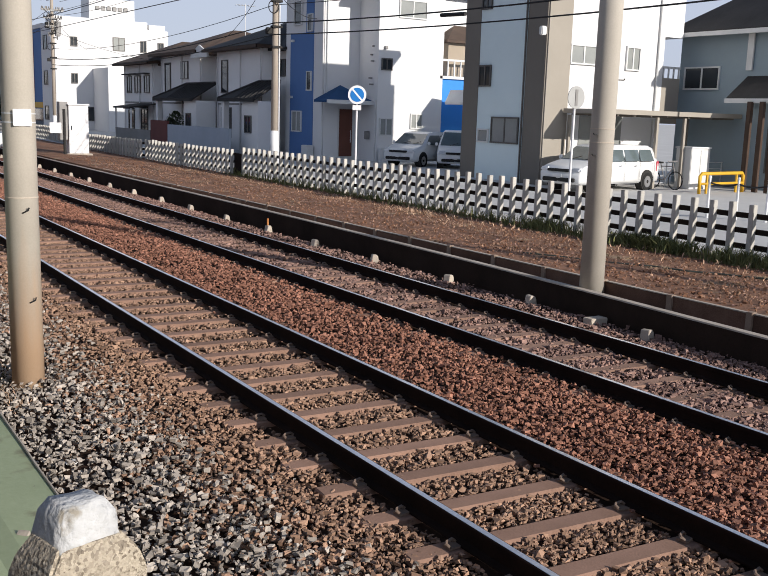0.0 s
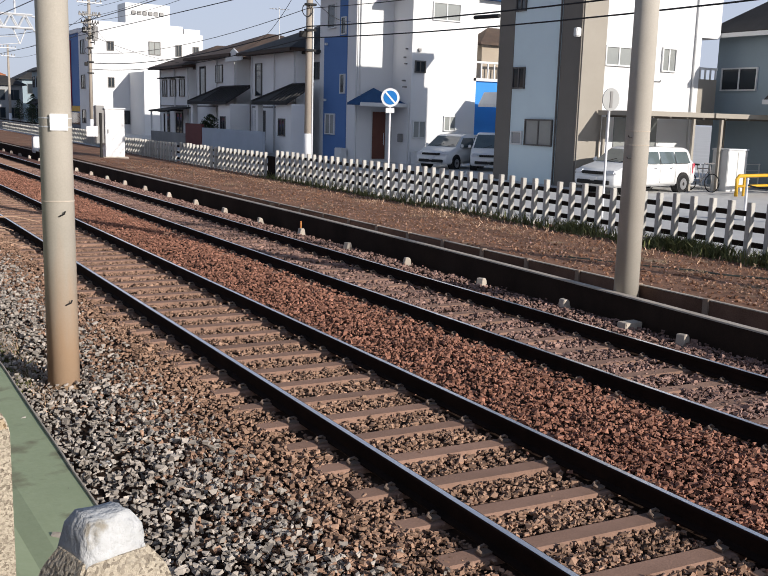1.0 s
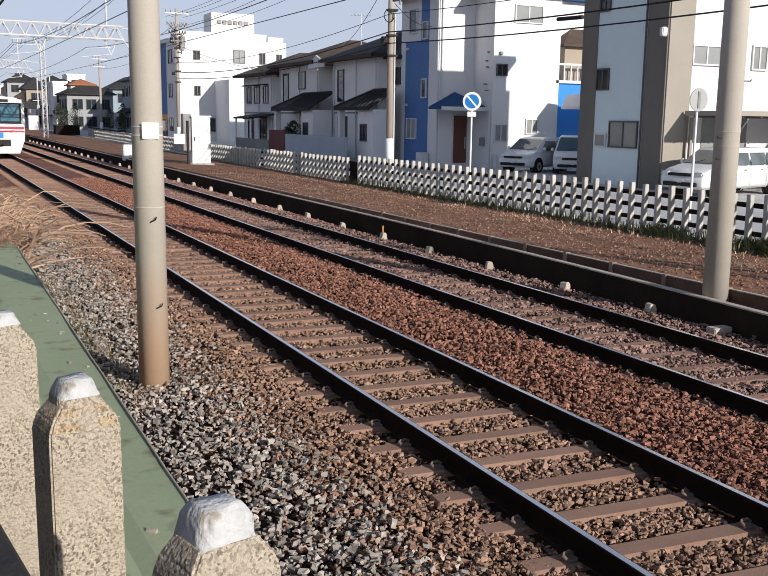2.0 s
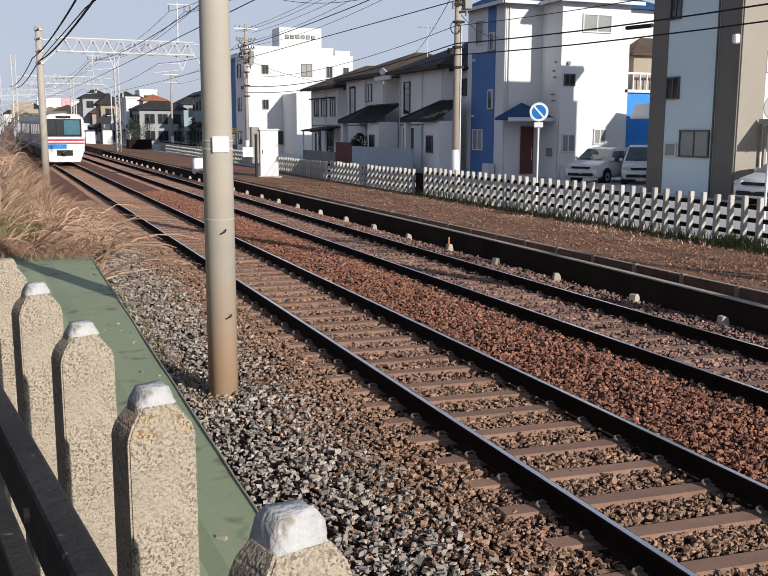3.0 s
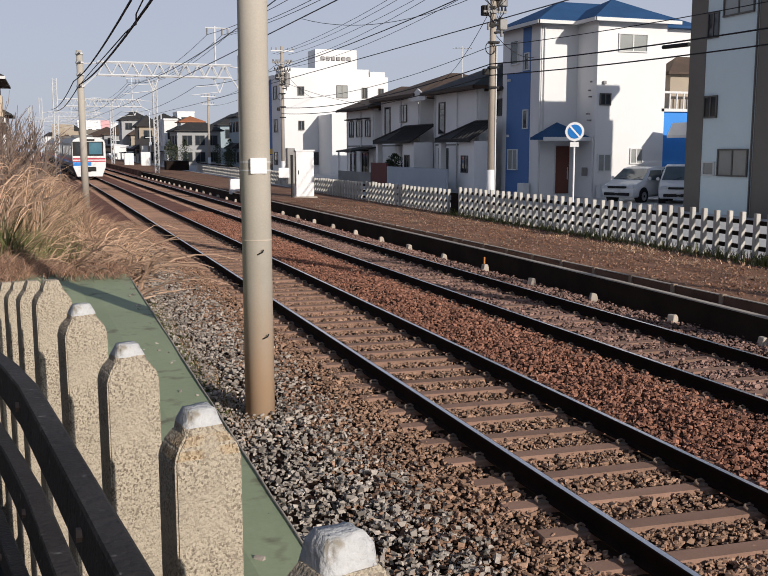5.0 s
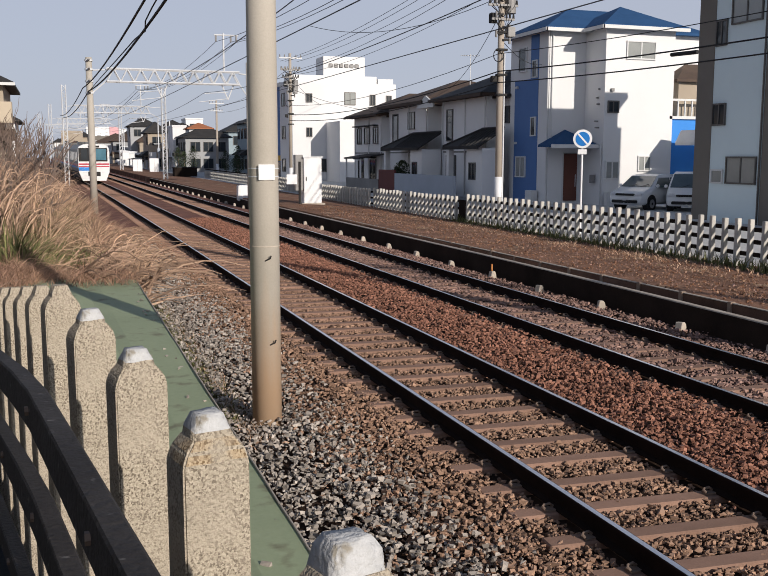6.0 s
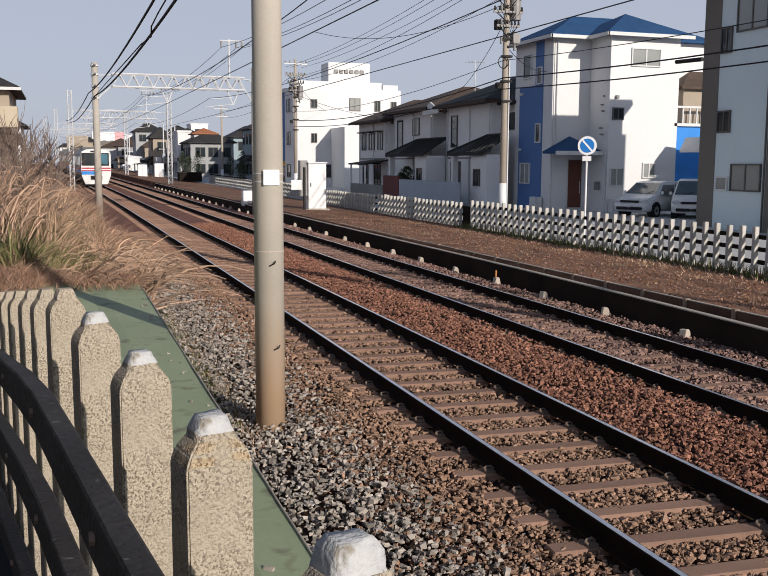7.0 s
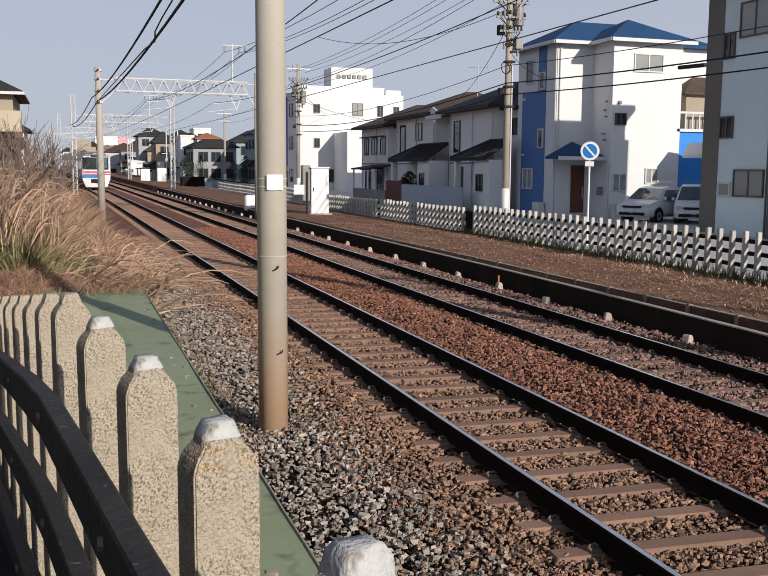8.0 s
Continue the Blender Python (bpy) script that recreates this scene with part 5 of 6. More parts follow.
def left_house():
    h = thing("house", "beige two-storey house with a brown tiled roof behind the grass", "house", group="near-side houses")
    part("wall", box(-10.8, -2.75, 58, 67, 0, 6.75), M_BEIGE, h)
    hip_roof(-10.8, -2.75, 58, 67, 6.75, 2.6, 0.6, M_DROOF, h)
    gutter(-10.8, -2.75, 58, 67, 6.73, 0.6, h)
    part("downpipe", tube([(-3.9, 57.94, 0), (-3.9, 57.94, 6.7)], 0.06, seg=6), M_FRAME, h)
    part("balcony", box(-8.5, -2.3, 56.9, 57.99, 4.6, 5.75), M_CREAM, h, "pale rendered balcony")
    part("lower_roof", prism([(56.4, 3.6), (57.98, 3.7), (57.98, 4.3), (56.4, 3.72)], "x", -9, -2.2), M_BROOF, h)
    for x in (-7.0, -4.8):
        window(h, "y", (x, 57.98, 6.0), 1.2, 1.3, M_ALU, M_GLASS)
        window(h, "y", (x, 57.98, 1.6), 1.3, 1.3, M_ALU, M_GLASS)
    w = obj("block_wall", box(-2.4, -2.2, 16, 40, 0, 1.05, 0.01), M_BLOCK)
    tagged(w, "grey block wall along the near street", "wall", kind="structure")
    h2 = thing("house", "white two-storey house behind bare branches", "house", group="near-side houses")
    part("wall", box(-9, -3.2, 84, 92, 0, 5.6), M_WHITE, h2)
    hip_roof(-9, -3.2, 84, 92, 5.6, 2.0, 0.5, M_DROOF, h2)
    for x in (-7, -4.6):
        for z in (1.6, 4.4):
            window(h2, "y", (x, 83.98, z), 1.2, 1.2, M_ALU, M_GLASS)


left_house()
# out-of-view walls, added to cut the western sky and deepen shade on fence posts
for y0, y1, hh in ((-26, -12, 6.2), (-11, 4, 6.6), (5, 16, 6.0)):
    tagged(obj("sky_block_wall", box(-9.0, -5.2, y0, y1, 0.3, hh), M_BLOCK), "plain unseen wall added to block skylight from the near side", "wall", kind="structure")


# ---- garden walls across the street ----
for nm, y0, y1, m, lab, z1 in (("garden_wall", 46.2, 55.5, M_BLUEG, "blue-grey panel fence before the tiled houses", 1.75), ("garden_wall", 55.6, 58.6, M_REDW, "dark red panel fence before the tiled house", 1.95), ("garden_wall", 58.7, 66, M_BLOCK, "grey block wall before the houses", 1.3)):
    tagged(obj(nm, box(19.7, 19.85, y0, y1, G0 - 0.2, z1, 0.01), m), lab, "garden wall")


# ---- equipment, signs and utility poles ----
def cabinet():
    c = thing("signal_cabinet", "tall white trackside equipment cabinet on a concrete plinth", "cabinet", at=(12.05, 48, 0.1))
    part("body", box(0, 0.95, 0, 0.8, 0.25, 2.6, 0.02), M_SIGNW, c)
    part("plinth", box(-0.15, 1.1, -0.15, 0.95, -0.2, 0.25, 0.02), M_KERB, c)
    part("side_box", box(-0.42, -0.02, 0.1, 0.6, 0.9, 2.75, 0.02), M_INS, c, "grey side box")
    part("roof", box(-0.05, 1.0, -0.06, 0.85, 2.602, 2.66), M_SIGNW, c)
    part("handle", tube([(0.12, -0.03, 1.4), (0.12, -0.03, 1.6)], 0.02, seg=6), M_UNDER, c)
    p = thing("signal_post", "short dark signal post with a white plate", "signal post", at=(11.7, 47.5, 0.1))
    part("post", tube([(0, 0, -0.2), (0, 0, 2.4)], 0.07, seg=10), M_UNDER, p)
    part("plate", box(-0.7, -0.15, -0.06, -0.03, 1.25, 1.75, 0.01), M_SIGNW, p)
    b = thing("control_box", "small white trackside control box", "control box", at=(10.12, 55, 0.0))
    part("body", box(-0.3, 0.3, -0.3, 0.3, 0.2, 1.1, 0.04), M_SIGNW, b)
    part("leg", box(-0.1, 0.1, -0.1, 0.1, -0.2, 0.2), M_INS, b)
    for x, y, hh in ((12.6, 130, 1.75), (14.75, 130, 1.9)):
        q = thing("equipment_cabinet", "white equipment cabinet beside the track", "cabinet", group="far cabinets", at=(x + bend_x(y), y, bend_z(y)))
        part("body", box(-0.6, 0.6, -0.4, 0.4, -0.2, hh, 0.03), M_SIGNW, q)
        part("plinth", box(-0.65, 0.65, -0.45, 0.45, -0.4, -0.199), M_KERB, q)
        part("door_seam", box(-0.01, 0.01, -0.405, -0.399, 0, hh - 0.1), M_INS, q)


cabinet()


def disc(r, y0, y1, seg=32, z=0.0):
    return prism([(r * math.cos(2 * math.pi * k / seg), z + r * math.sin(2 * math.pi * k / seg)) for k in range(seg)], "y", y0, y1)


def parking_sign():
    s = thing("road_sign", "round blue parking restriction sign on a white post", "road sign", at=(16.0, 27.0, 0.08))
    s.rotation_euler = (0, 0, radians(-28))
    part("post", tube([(0, 0, -0.2), (0, 0, 3.5)], 0.032, seg=10), M_SIGNW, s)
    part("disc", disc(0.3, -0.06, -0.045, z=3.23), M_SIGNW, s, "white rim")
    part("blue_face", disc(0.225, -0.068, -0.061, z=3.23), M_SIGNB, s, "blue face")
    bm = box(-0.225, 0.225, -0.075, -0.069, -0.028, 0.028)
    bmesh.ops.rotate(bm, verts=bm.verts[:], cent=(0, 0, 0), matrix=Matrix.Rotation(radians(48), 3, "Y"))
    bmesh.ops.translate(bm, verts=bm.verts[:], vec=(0, 0, 3.23))
    part("diagonal_bar", bm, M_SIGNW, s, "white diagonal bar")
    part("plate", box(-0.14, 0.14, -0.055, -0.045, 2.74, 2.9), M_SIGNW, s)
    t = thing("road_sign", "round sign seen from its grey back on a white post", "road sign", at=(17.0, 17.93, 0.42))
    part("post", tube([(0, 0, -0.1), (0, 0, 3.0)], 0.032, seg=10), M_SIGNW, t)
    part("disc", disc(0.28, -0.05, -0.03, z=2.85), M_SIGNBACK, t)
    part("bracket", box(-0.04, 0.04, -0.065, -0.05, 2.65, 3.05), M_INS, t)


parking_sign()


def utility_pole(x, y, h, label, gear):
    p = thing("utility_pole", label, "utility pole", group="utility poles", at=(x, y, G0))
    part("shaft", tube([(0, 0, -0.3), (0, 0, h)], 0.17, 0.11, 14), M_WOODPOLE, p, "", True)
    part("sleeve", tube([(0, 0, 0.1), (0, 0, 1.5)], 0.178, 0.176, 14), M_SIGNW, p, "white lower sleeve", True)
    for z, l in ((h - 0.4, 0.9), (h - 1.3, 0.75)):
        part("crossarm", box(-l, l, -0.16, -0.06, z, z + 0.1), M_STEEL, p)
        for s in (-0.9, -0.5, 0.5, 0.9):
            part("insulator", tube([(s * l, -0.11, z + 0.1), (s * l, -0.11, z + 0.3)], 0.05, 0.035, 8), M_INS, p)
    if gear:
        part("transformer", tube([(0.38, 0, h - 2.9), (0.38, 0, h - 2.0)], 0.24, 0.24, 14), M_INS, p, "grey transformer can")
        for z in (4.8, 5.6, 6.6, 7.3):
            part("clamp", box(-0.22, 0.22, -0.2, 0.05, z, z + 0.09, 0.01), M_UNDER, p)
        for k, z in enumerate((7.0, 7.25, 7.5, 8.0, 8.3, 8.6)):
            sx = -0.3 if k % 2 else 0.3
            part("bracket", box(min(0, sx), max(0, sx), -0.2, -0.12, z, z + 0.07), M_UNDER, p)
            part("spool_insulator", tube([(sx, -0.16, z - 0.12), (sx, -0.16, z + 0.14)], 0.055, 0.05, 8), M_INS, p)
        for z, l in ((8.95, 0.8), (8.35, 0.65), (7.8, 0.5)):
            part("crossarm", box(-l, l, -0.2, -0.12, z, z + 0.09), M_INS, p)
            part("arm_brace", tube([(-l * 0.8, -0.16, z), (0, -0.15, z - 0.4)], 0.02, seg=5), M_UNDER, p)
            part("arm_brace", tube([(l * 0.8, -0.16, z), (0, -0.15, z - 0.4)], 0.02, seg=5), M_UNDER, p)
            for sx in (-0.92, -0.6, -0.3, 0.3, 0.6, 0.92):
                part("pin_insulator", tube([(sx * l, -0.16, z + 0.09), (sx * l, -0.16, z + 0.26)], 0.055, 0.035, 8), M_UNDER if z < 8.5 else M_INS, p)
                part("jumper", tube([(sx * l, -0.16, z + 0.24), (sx * l * 0.7, -0.24, z - 0.05), (sx * l * 0.3, -0.2, z - 0.3)], 0.012, seg=4), M_WIRE, p)
        part("switch_box", box(0.18, 0.5, -0.3, 0.05, 7.15, 7.55, 0.02), M_INS, p)
        part("fuse_box", box(-0.5, -0.22, -0.1, 0.15, 7.7, 8.1, 0.02), M_UNDER, p)
        part("riser_pipe", tube([(0.1, -0.16, 0.2), (0.1, -0.15, 6.5)], 0.035, seg=6), M_STEEL, p)
        part("splice_box", box(-0.42, -0.2, -0.12, 0.1, 5.35, 5.6, 0.02), M_UNDER, p)
        part("spare_coil", tube([(-0.2 + 0.22 * math.cos(a), -0.2, 6.4 + 0.25 * math.sin(a)) for a in [0.4 * k for k in range(17)]], 0.02, seg=5), M_WIRE, p)
    return p


utility_pole(17.3, 35.8, 11.0, "concrete utility pole with crossarms and transformer by the fence", True)
utility_pole(17.2, 72.5, 10.2, "concrete utility pole farther up the street", True)
utility_pole(18.7, 118.0, 9.2, "slim pole beside the distant houses", False)
utility_pole(17.6, -6.0, 11.0, "concrete utility pole beyond the parking lot", False)
for x, z, s in ((16.5, 10.9, 0.5), (16.9, 10.9, 0.55), (17.8, 10.9, 0.5), (18.1, 10.0, 0.6), (16.6, 10.0, 0.6)):
    wire("power_line", "black power line between the street's poles", (x, 35.7, z), (x - 0.1, 72.4, z - 0.9), s, 0.013)
    wire("power_line", "black power line between the street's poles", (x, 35.7, z), (x + 0.3, -6, z), s + 0.3, 0.013)
for z, r, s in ((6.2, 0.024, 0.55), (5.75, 0.022, 0.5), (6.9, 0.014, 0.6)):
    wire("telephone_cable", "thick black telephone cable along the street", (17.15, 35.7, z), (17.1, 72.4, z - 0.2), s, r)
    wire("telephone_cable", "thick black telephone cable along the street", (17.15, 35.7, z), (17.45, -6, z + 0.2), s, r)
sl = obj("cable_sleeve", tube([(17.24, 24.2, 5.72), (17.25, 23.0, 5.68)], 0.06, 0.06, 8), M_WIRE)
tagged(sl, "thick black splice sleeve on the telephone cable", "cable sleeve")
for a, b, s in (((17.3, 35.8, 9.2), (13.5, 52, 9.9), 0.8), ((17.3, 35.8, 8.6), (25, 60, 7.2), 0.5), ((17.3, 35.8, 7.5), (22.5, 42, 7.2), 0.3), ((17.2, 72.5, 9.0), (23, 85, 7.5), 0.3), ((17.2, 72.5, 8.0), (22.3, 64, 5.8), 0.3), ((17.2, 72.5, 9.6), (18.7, 118, 9.0), 0.7), ((17.2, 72.5, 8.6), (18.7, 118, 8.2), 0.7)):
    wire("service_drop", "thin black service line to a house", a, b, s, 0.014)
an = thing("tv_antenna", "thin roof television antenna", "antenna", at=(23.4, 52.5, 6.7))
part("mast", tube([(0, 0, -0.6), (0, 0, 2.1)], 0.025, seg=6), M_STEEL, an)
bm = bmesh.new()
for i in range(6):
    tube([(-0.5 + 0.2 * i, -0.3, 2.0), (-0.5 + 0.2 * i, 0.3, 2.0)], 0.012, seg=4, bm=bm)
tube([(-0.6, 0, 2.0), (0.6, 0, 2.0)], 0.015, seg=4, bm=bm)
part("aerial_rods", bm, M_STEEL, an)


# ---- cars ----
M_CARGLASS = mat("car_glass", (0.13, 0.16, 0.165), (0.09, 0.115, 0.12), 0.04, spec=1.0)
def car(label, at, turn, length, height, bonnet, doors):
    """A car whose nose looks along -y before its turn: shell, glass, lamps and wheels."""
    c = thing("car", label, "car", group="parked cars", at=at)
    c.rotation_euler = (0, 0, radians(turn))
    L, H, W, belt = length, height, 0.84, 0.96
    f = -L / 2
    roof0 = f + bonnet + 0.72
    side = [(f + 0.06, 0.26), (f - 0.02, 0.36), (f - 0.02, 0.6), (f + 0.1, 0.78), (f + 0.35, 0.87), (f + bonnet, belt + 0.03), (roof0, H - 0.07), (roof0 + 0.35, H - 0.01), (0.3, H), (L / 2 - 0.55, H - 0.02),
            (L / 2 - 0.3, H - 0.09), (L / 2 - 0.07, belt), (L / 2, 0.8), (L / 2, 0.38), (L / 2 - 0.06, 0.26)]

    def half(z):
        return W - 0.03 * max(0, (0.5 - z) / 0.25) - 0.17 * max(0.0, (z - belt) / (H - belt)) ** 1.1

    bm = bmesh.new()
    rows = []
    for u in (-1, -0.88, 0, 0.88, 1):
        rows.append([bm.verts.new((u * half(z), y + (0.1 * (1 - abs(u)) * (-1 if y < f + 0.4 else 0) if abs(u) < 1 else 0.05 * (y < f + 0.4)), z + (0.015 if abs(u) < 0.9 and z > 0.9 else 0))) for y, z in side])
    for a, b in zip(rows, rows[1:]):
        for i in range(len(side)):
            j = (i + 1) % len(side)
            bm.faces.new((a[i], a[j], b[j], b[i]))
    bm.faces.new(rows[0])
    bm.faces.new(rows[-1][::-1])
    bmesh.ops.recalc_face_normals(bm, faces=bm.faces[:])
    sharp = [e for e in bm.edges if len(e.link_faces) == 2 and e.calc_face_angle(0) > 0.9]
    bmesh.ops.bevel(bm, geom=sharp, offset=0.045, segments=2, affect="EDGES", clamp_overlap=True)
    part("body", bm, M_CARW, c, "", True)

    def pane(pts, s, name="side_window"):
        bm = bmesh.new()
        inn, out = [bm.verts.new((s * (half(z) - 0.03), y, z)) for y, z in pts], [bm.verts.new((s * (half(z) + 0.006), y, z)) for y, z in pts]
        n = len(pts)
        for i in range(n):
            bm.faces.new((inn[i], inn[(i + 1) % n], out[(i + 1) % n], out[i]))
        bm.faces.new(out)
        bm.faces.new(inn[::-1])
        bmesh.ops.recalc_face_normals(bm, faces=bm.faces[:])
        part(name, bm, M_CARGLASS, c)

    top, back = H - 0.14, L / 2 - 0.32
    step = (back - (f + bonnet + 0.55)) / doors
    for s in (-1, 1):
        for k in range(doors):
            ya, yb = f + bonnet + 0.55 + step * k + 0.04, f + bonnet + 0.55 + step * (k + 1) - 0.04
            pts = [(ya - (0.38 if k == 0 else 0), belt + 0.04), (yb, belt + 0.04), (yb - (0.12 if k == doors - 1 else 0), top), (ya + (0.1 if k == 0 else 0), top)]
            pane(pts, s)
            part("door_seam", box(s * W - 0.004 if s < 0 else W - 0.002, s * W + 0.002 if s < 0 else W + 0.004, yb + 0.035, yb + 0.047, 0.36, belt), M_INS, c)
            if k < 2:
                part("door_handle", box(min(s * W, s * (W + 0.02)), max(s * W, s * (W + 0.02)), yb - 0.2, yb - 0.05, belt - 0.12, belt - 0.08, 0.005), M_CARW, c)
        part("mirror", box(-W - 0.16 if s < 0 else W + 0.02, -W - 0.02 if s < 0 else W + 0.16, f + bonnet + 0.22, f + bonnet + 0.32, belt + 0.04, belt + 0.19, 0.03), M_CARW, c)
        part("headlamp", box(min(s * 0.46, s * 0.8), max(s * 0.46, s * 0.8), f - 0.05, f + 0.24, 0.64, 0.79, 0.05), M_LAMP, c, "clear headlamp")
        part("tail_lamp", box(min(s * 0.66, s * 0.8), max(s * 0.66, s * 0.8), L / 2 - 0.16, L / 2 + 0.015, 0.62, 1.0, 0.02), M_TRR, c, "red tail lamp")
        for y in (f + 0.78, L / 2 - 0.72):
            part("wheel_arch", tube([(s * (W - 0.25), y, 0.33), (s * (W + 0.004), y, 0.33)], 0.365, seg=22), M_UNDER, c, "dark wheel arch")
            w = new("wheel")
            w.parent = c
            w.location = (s * (W - 0.085), y, 0.3)
            part("tyre", tube([(-0.1, 0, 0), (0.1, 0, 0)], 0.3, seg=22), M_TYRE, w)
            part("rim", tube([(-0.108, 0, 0), (0.108, 0, 0)], 0.195, seg=16), M_RIM, w)
            part("hub", tube([(-0.114, 0, 0), (0.114, 0, 0)], 0.06, seg=8), M_UNDER, w)
    bm = bmesh.new()
    a, b = (f + bonnet + 0.04, belt + 0.06), (roof0 - 0.02, H - 0.1)
    quad = [(-half(a[1]) + 0.09, *a), (half(a[1]) - 0.09, *a), (half(b[1]) - 0.07, *b), (-half(b[1]) + 0.07, *b)]
    lo, hi = [bm.verts.new(q) for q in quad], [bm.verts.new((q[0], q[1] - 0.022, q[2] + 0.02)) for q in quad]
    for i in range(4):
        bm.faces.new((lo[i], lo[(i + 1) % 4], hi[(i + 1) % 4], hi[i]))
    bm.faces.new(hi)
    bm.faces.new(lo[::-1])
    bmesh.ops.recalc_face_normals(bm, faces=bm.faces[:])
    part("windscreen", bm, M_CARGLASS, c)
    for s in (-0.3, 0.25):
        part("wiper", tube([(s, f + bonnet - 0.02, belt + 0.07), (s + 0.35, f + bonnet + 0.12, belt + 0.19)], 0.01, seg=5), M_UNDER, c)
    part("grille", box(-0.44, 0.44, f - 0.14, f + 0.05, 0.66, 0.75, 0.02), M_UNDER, c)
    part("bumper_intake", box(-0.62, 0.62, f - 0.13, f + 0.05, 0.34, 0.47, 0.02), M_UNDER, c)
    part("number_plate", box(-0.17, 0.17, f - 0.145, f - 0.13, 0.5, 0.6), M_SIGNW, c)
    return c


car("white estate car parked on the lot", (23.5, 23.3, G0), -80, 4.5, 1.52, 0.95, 3)
car("white compact car parked before the white and blue house", (25.1, 36.5, G0), -65, 3.8, 1.56, 0.8, 2)
car("small white van parked beside the compact car", (26.1, 34.9, G0), -40, 3.5, 1.68, 0.55, 2)


def small_lot_things():
    b = thing("barrier", "yellow tubular barrier at the parking lot", "barrier", at=(0, 0, G0))
    part("frame", tube([(25.75, 21.0, -0.1), (25.75, 21.0, 0.58), (25.85, 21.01, 0.68), (28.2, 21.24, 0.68), (28.3, 21.25, 0.58), (28.3, 21.25, -0.1)], 0.06, seg=10), M_YEL, b, "", True)
    part("lower_bar", tube([(25.75, 21.0, 0.34), (28.3, 21.25, 0.34)], 0.045, seg=8), M_YEL, b, "", True)
    for x in (26.15, 27.9):
        part("leg", tube([(x, 21.04 + 0.1 * (x - 26.15), -0.1), (x, 21.04 + 0.1 * (x - 26.15), 0.67)], 0.045, seg=8), M_YEL, b)
    ch = thing("chain_fence", "white posts with a slack dark chain along the lot", "chain fence")
    tops = []
    for k in range(5):
        x, y = 19.45 + 0.25 * k, 15.55 - 0.66 * k
        part("post", tube([(x, y, G0 - 0.1), (x, y, 1.42)], 0.035, 0.03, 8), M_SIGNW, ch)
        part("post_cap", tube([(x, y, 1.42), (x, y, 1.47)], 0.042, 0.02, 8), M_SIGNW, ch)
        tops.append(Vector((x, y, 1.3)))
    for a, b2 in zip(tops, tops[1:]):
        part("chain", tube([a.lerp(b2, u / 6) - Vector((0, 0, 0.24 * (u / 6) * (1 - u / 6))) for u in range(7)], 0.022, seg=5), M_UNDER, ch)
    bk = thing("bicycle", "bicycle leaning in the carport", "bicycle", at=(26.3, 23.0, G0))
    for y in (-0.5, 0.5):
        ring_pts = [(0, y + 0.31 * math.cos(a), 0.33 + 0.31 * math.sin(a)) for a in [2 * math.pi * k / 20 for k in range(21)]]
        part("wheel", tube(ring_pts, 0.02, seg=5), M_TYRE, bk)
    bm = bmesh.new()
    for p, q in (((0, -0.5, 0.33), (0, -0.35, 0.95)), ((0, -0.38, 0.8), (0, 0.0, 0.33)), ((0, 0.0, 0.33), (0, 0.2, 0.9)), ((0, 0.0, 0.33), (0, 0.5, 0.33)), ((0, -0.38, 0.82), (0, 0.18, 0.8)), ((-0.25, -0.33, 1.0), (0.25, -0.33, 1.0))):
        tube([p, q], 0.018, seg=6, bm=bm)
    part("frame", bm, M_INS, bk)
    part("saddle", box(-0.06, 0.06, 0.1, 0.32, 0.9, 0.96, 0.02), M_UNDER, bk)


small_lot_things()


# ---- vegetation ----
def blades(name, label, material, count, place, seed, width=0.012):
    rng = random.Random(seed)
    v, f = [], []
    for _ in range(count):
        x, y, z, h, lean = place(rng)
        a = rng.uniform(0, 6.283)
        dx, dy = math.cos(a) * lean, math.sin(a) * lean
        w = width * rng.uniform(0.6, 1.4)
        b = rng.uniform(0, 6.283)
        wx, wy = math.cos(b) * w, math.sin(b) * w
        n = len(v)
        v += [(x - wx, y - wy, z), (x + wx, y + wy, z), (x + dx * 0.35 - wx * 0.7, y + dy * 0.35 - wy * 0.7, z + h * 0.6), (x + dx * 0.35 + wx * 0.7, y + dy * 0.35 + wy * 0.7, z + h * 0.6), (x + dx, y + dy, z + h * rng.uniform(0.82, 1.0))]
        f += [(n, n + 1, n + 3, n + 2), (n + 2, n + 3, n + 4)]
    me = bpy.data.meshes.new(name)
    me.from_pydata(v, [], f)
    me.materials.append(material)
    return tagged(new(name, me), label, "grass", kind="stuff")


def bank(rng, y0, y1, x0, x1, tall):
    y = y0 + (y1 - y0) * rng.random() ** 1.1
    u = rng.random()
    x = x0 + (min(x1, 0.95 + 0.14 * (y - 18)) - x0) * u
    clump = (0.75 + 0.7 * noise.noise((x * 1.3, y * 0.6, 3.0))) * (0.72 + 0.5 * math.exp(-((y - 33) / 7) ** 2))
    h = max(0.2, tall * (1.05 - 0.6 * u) * clump * rng.uniform(0.45, 1.15))
    z = min(ground_z(max(x, -3), y), left_top(y)) - 0.1
    return x + bend_x(y), y, z, h, h * rng.uniform(0.1, 1.1)


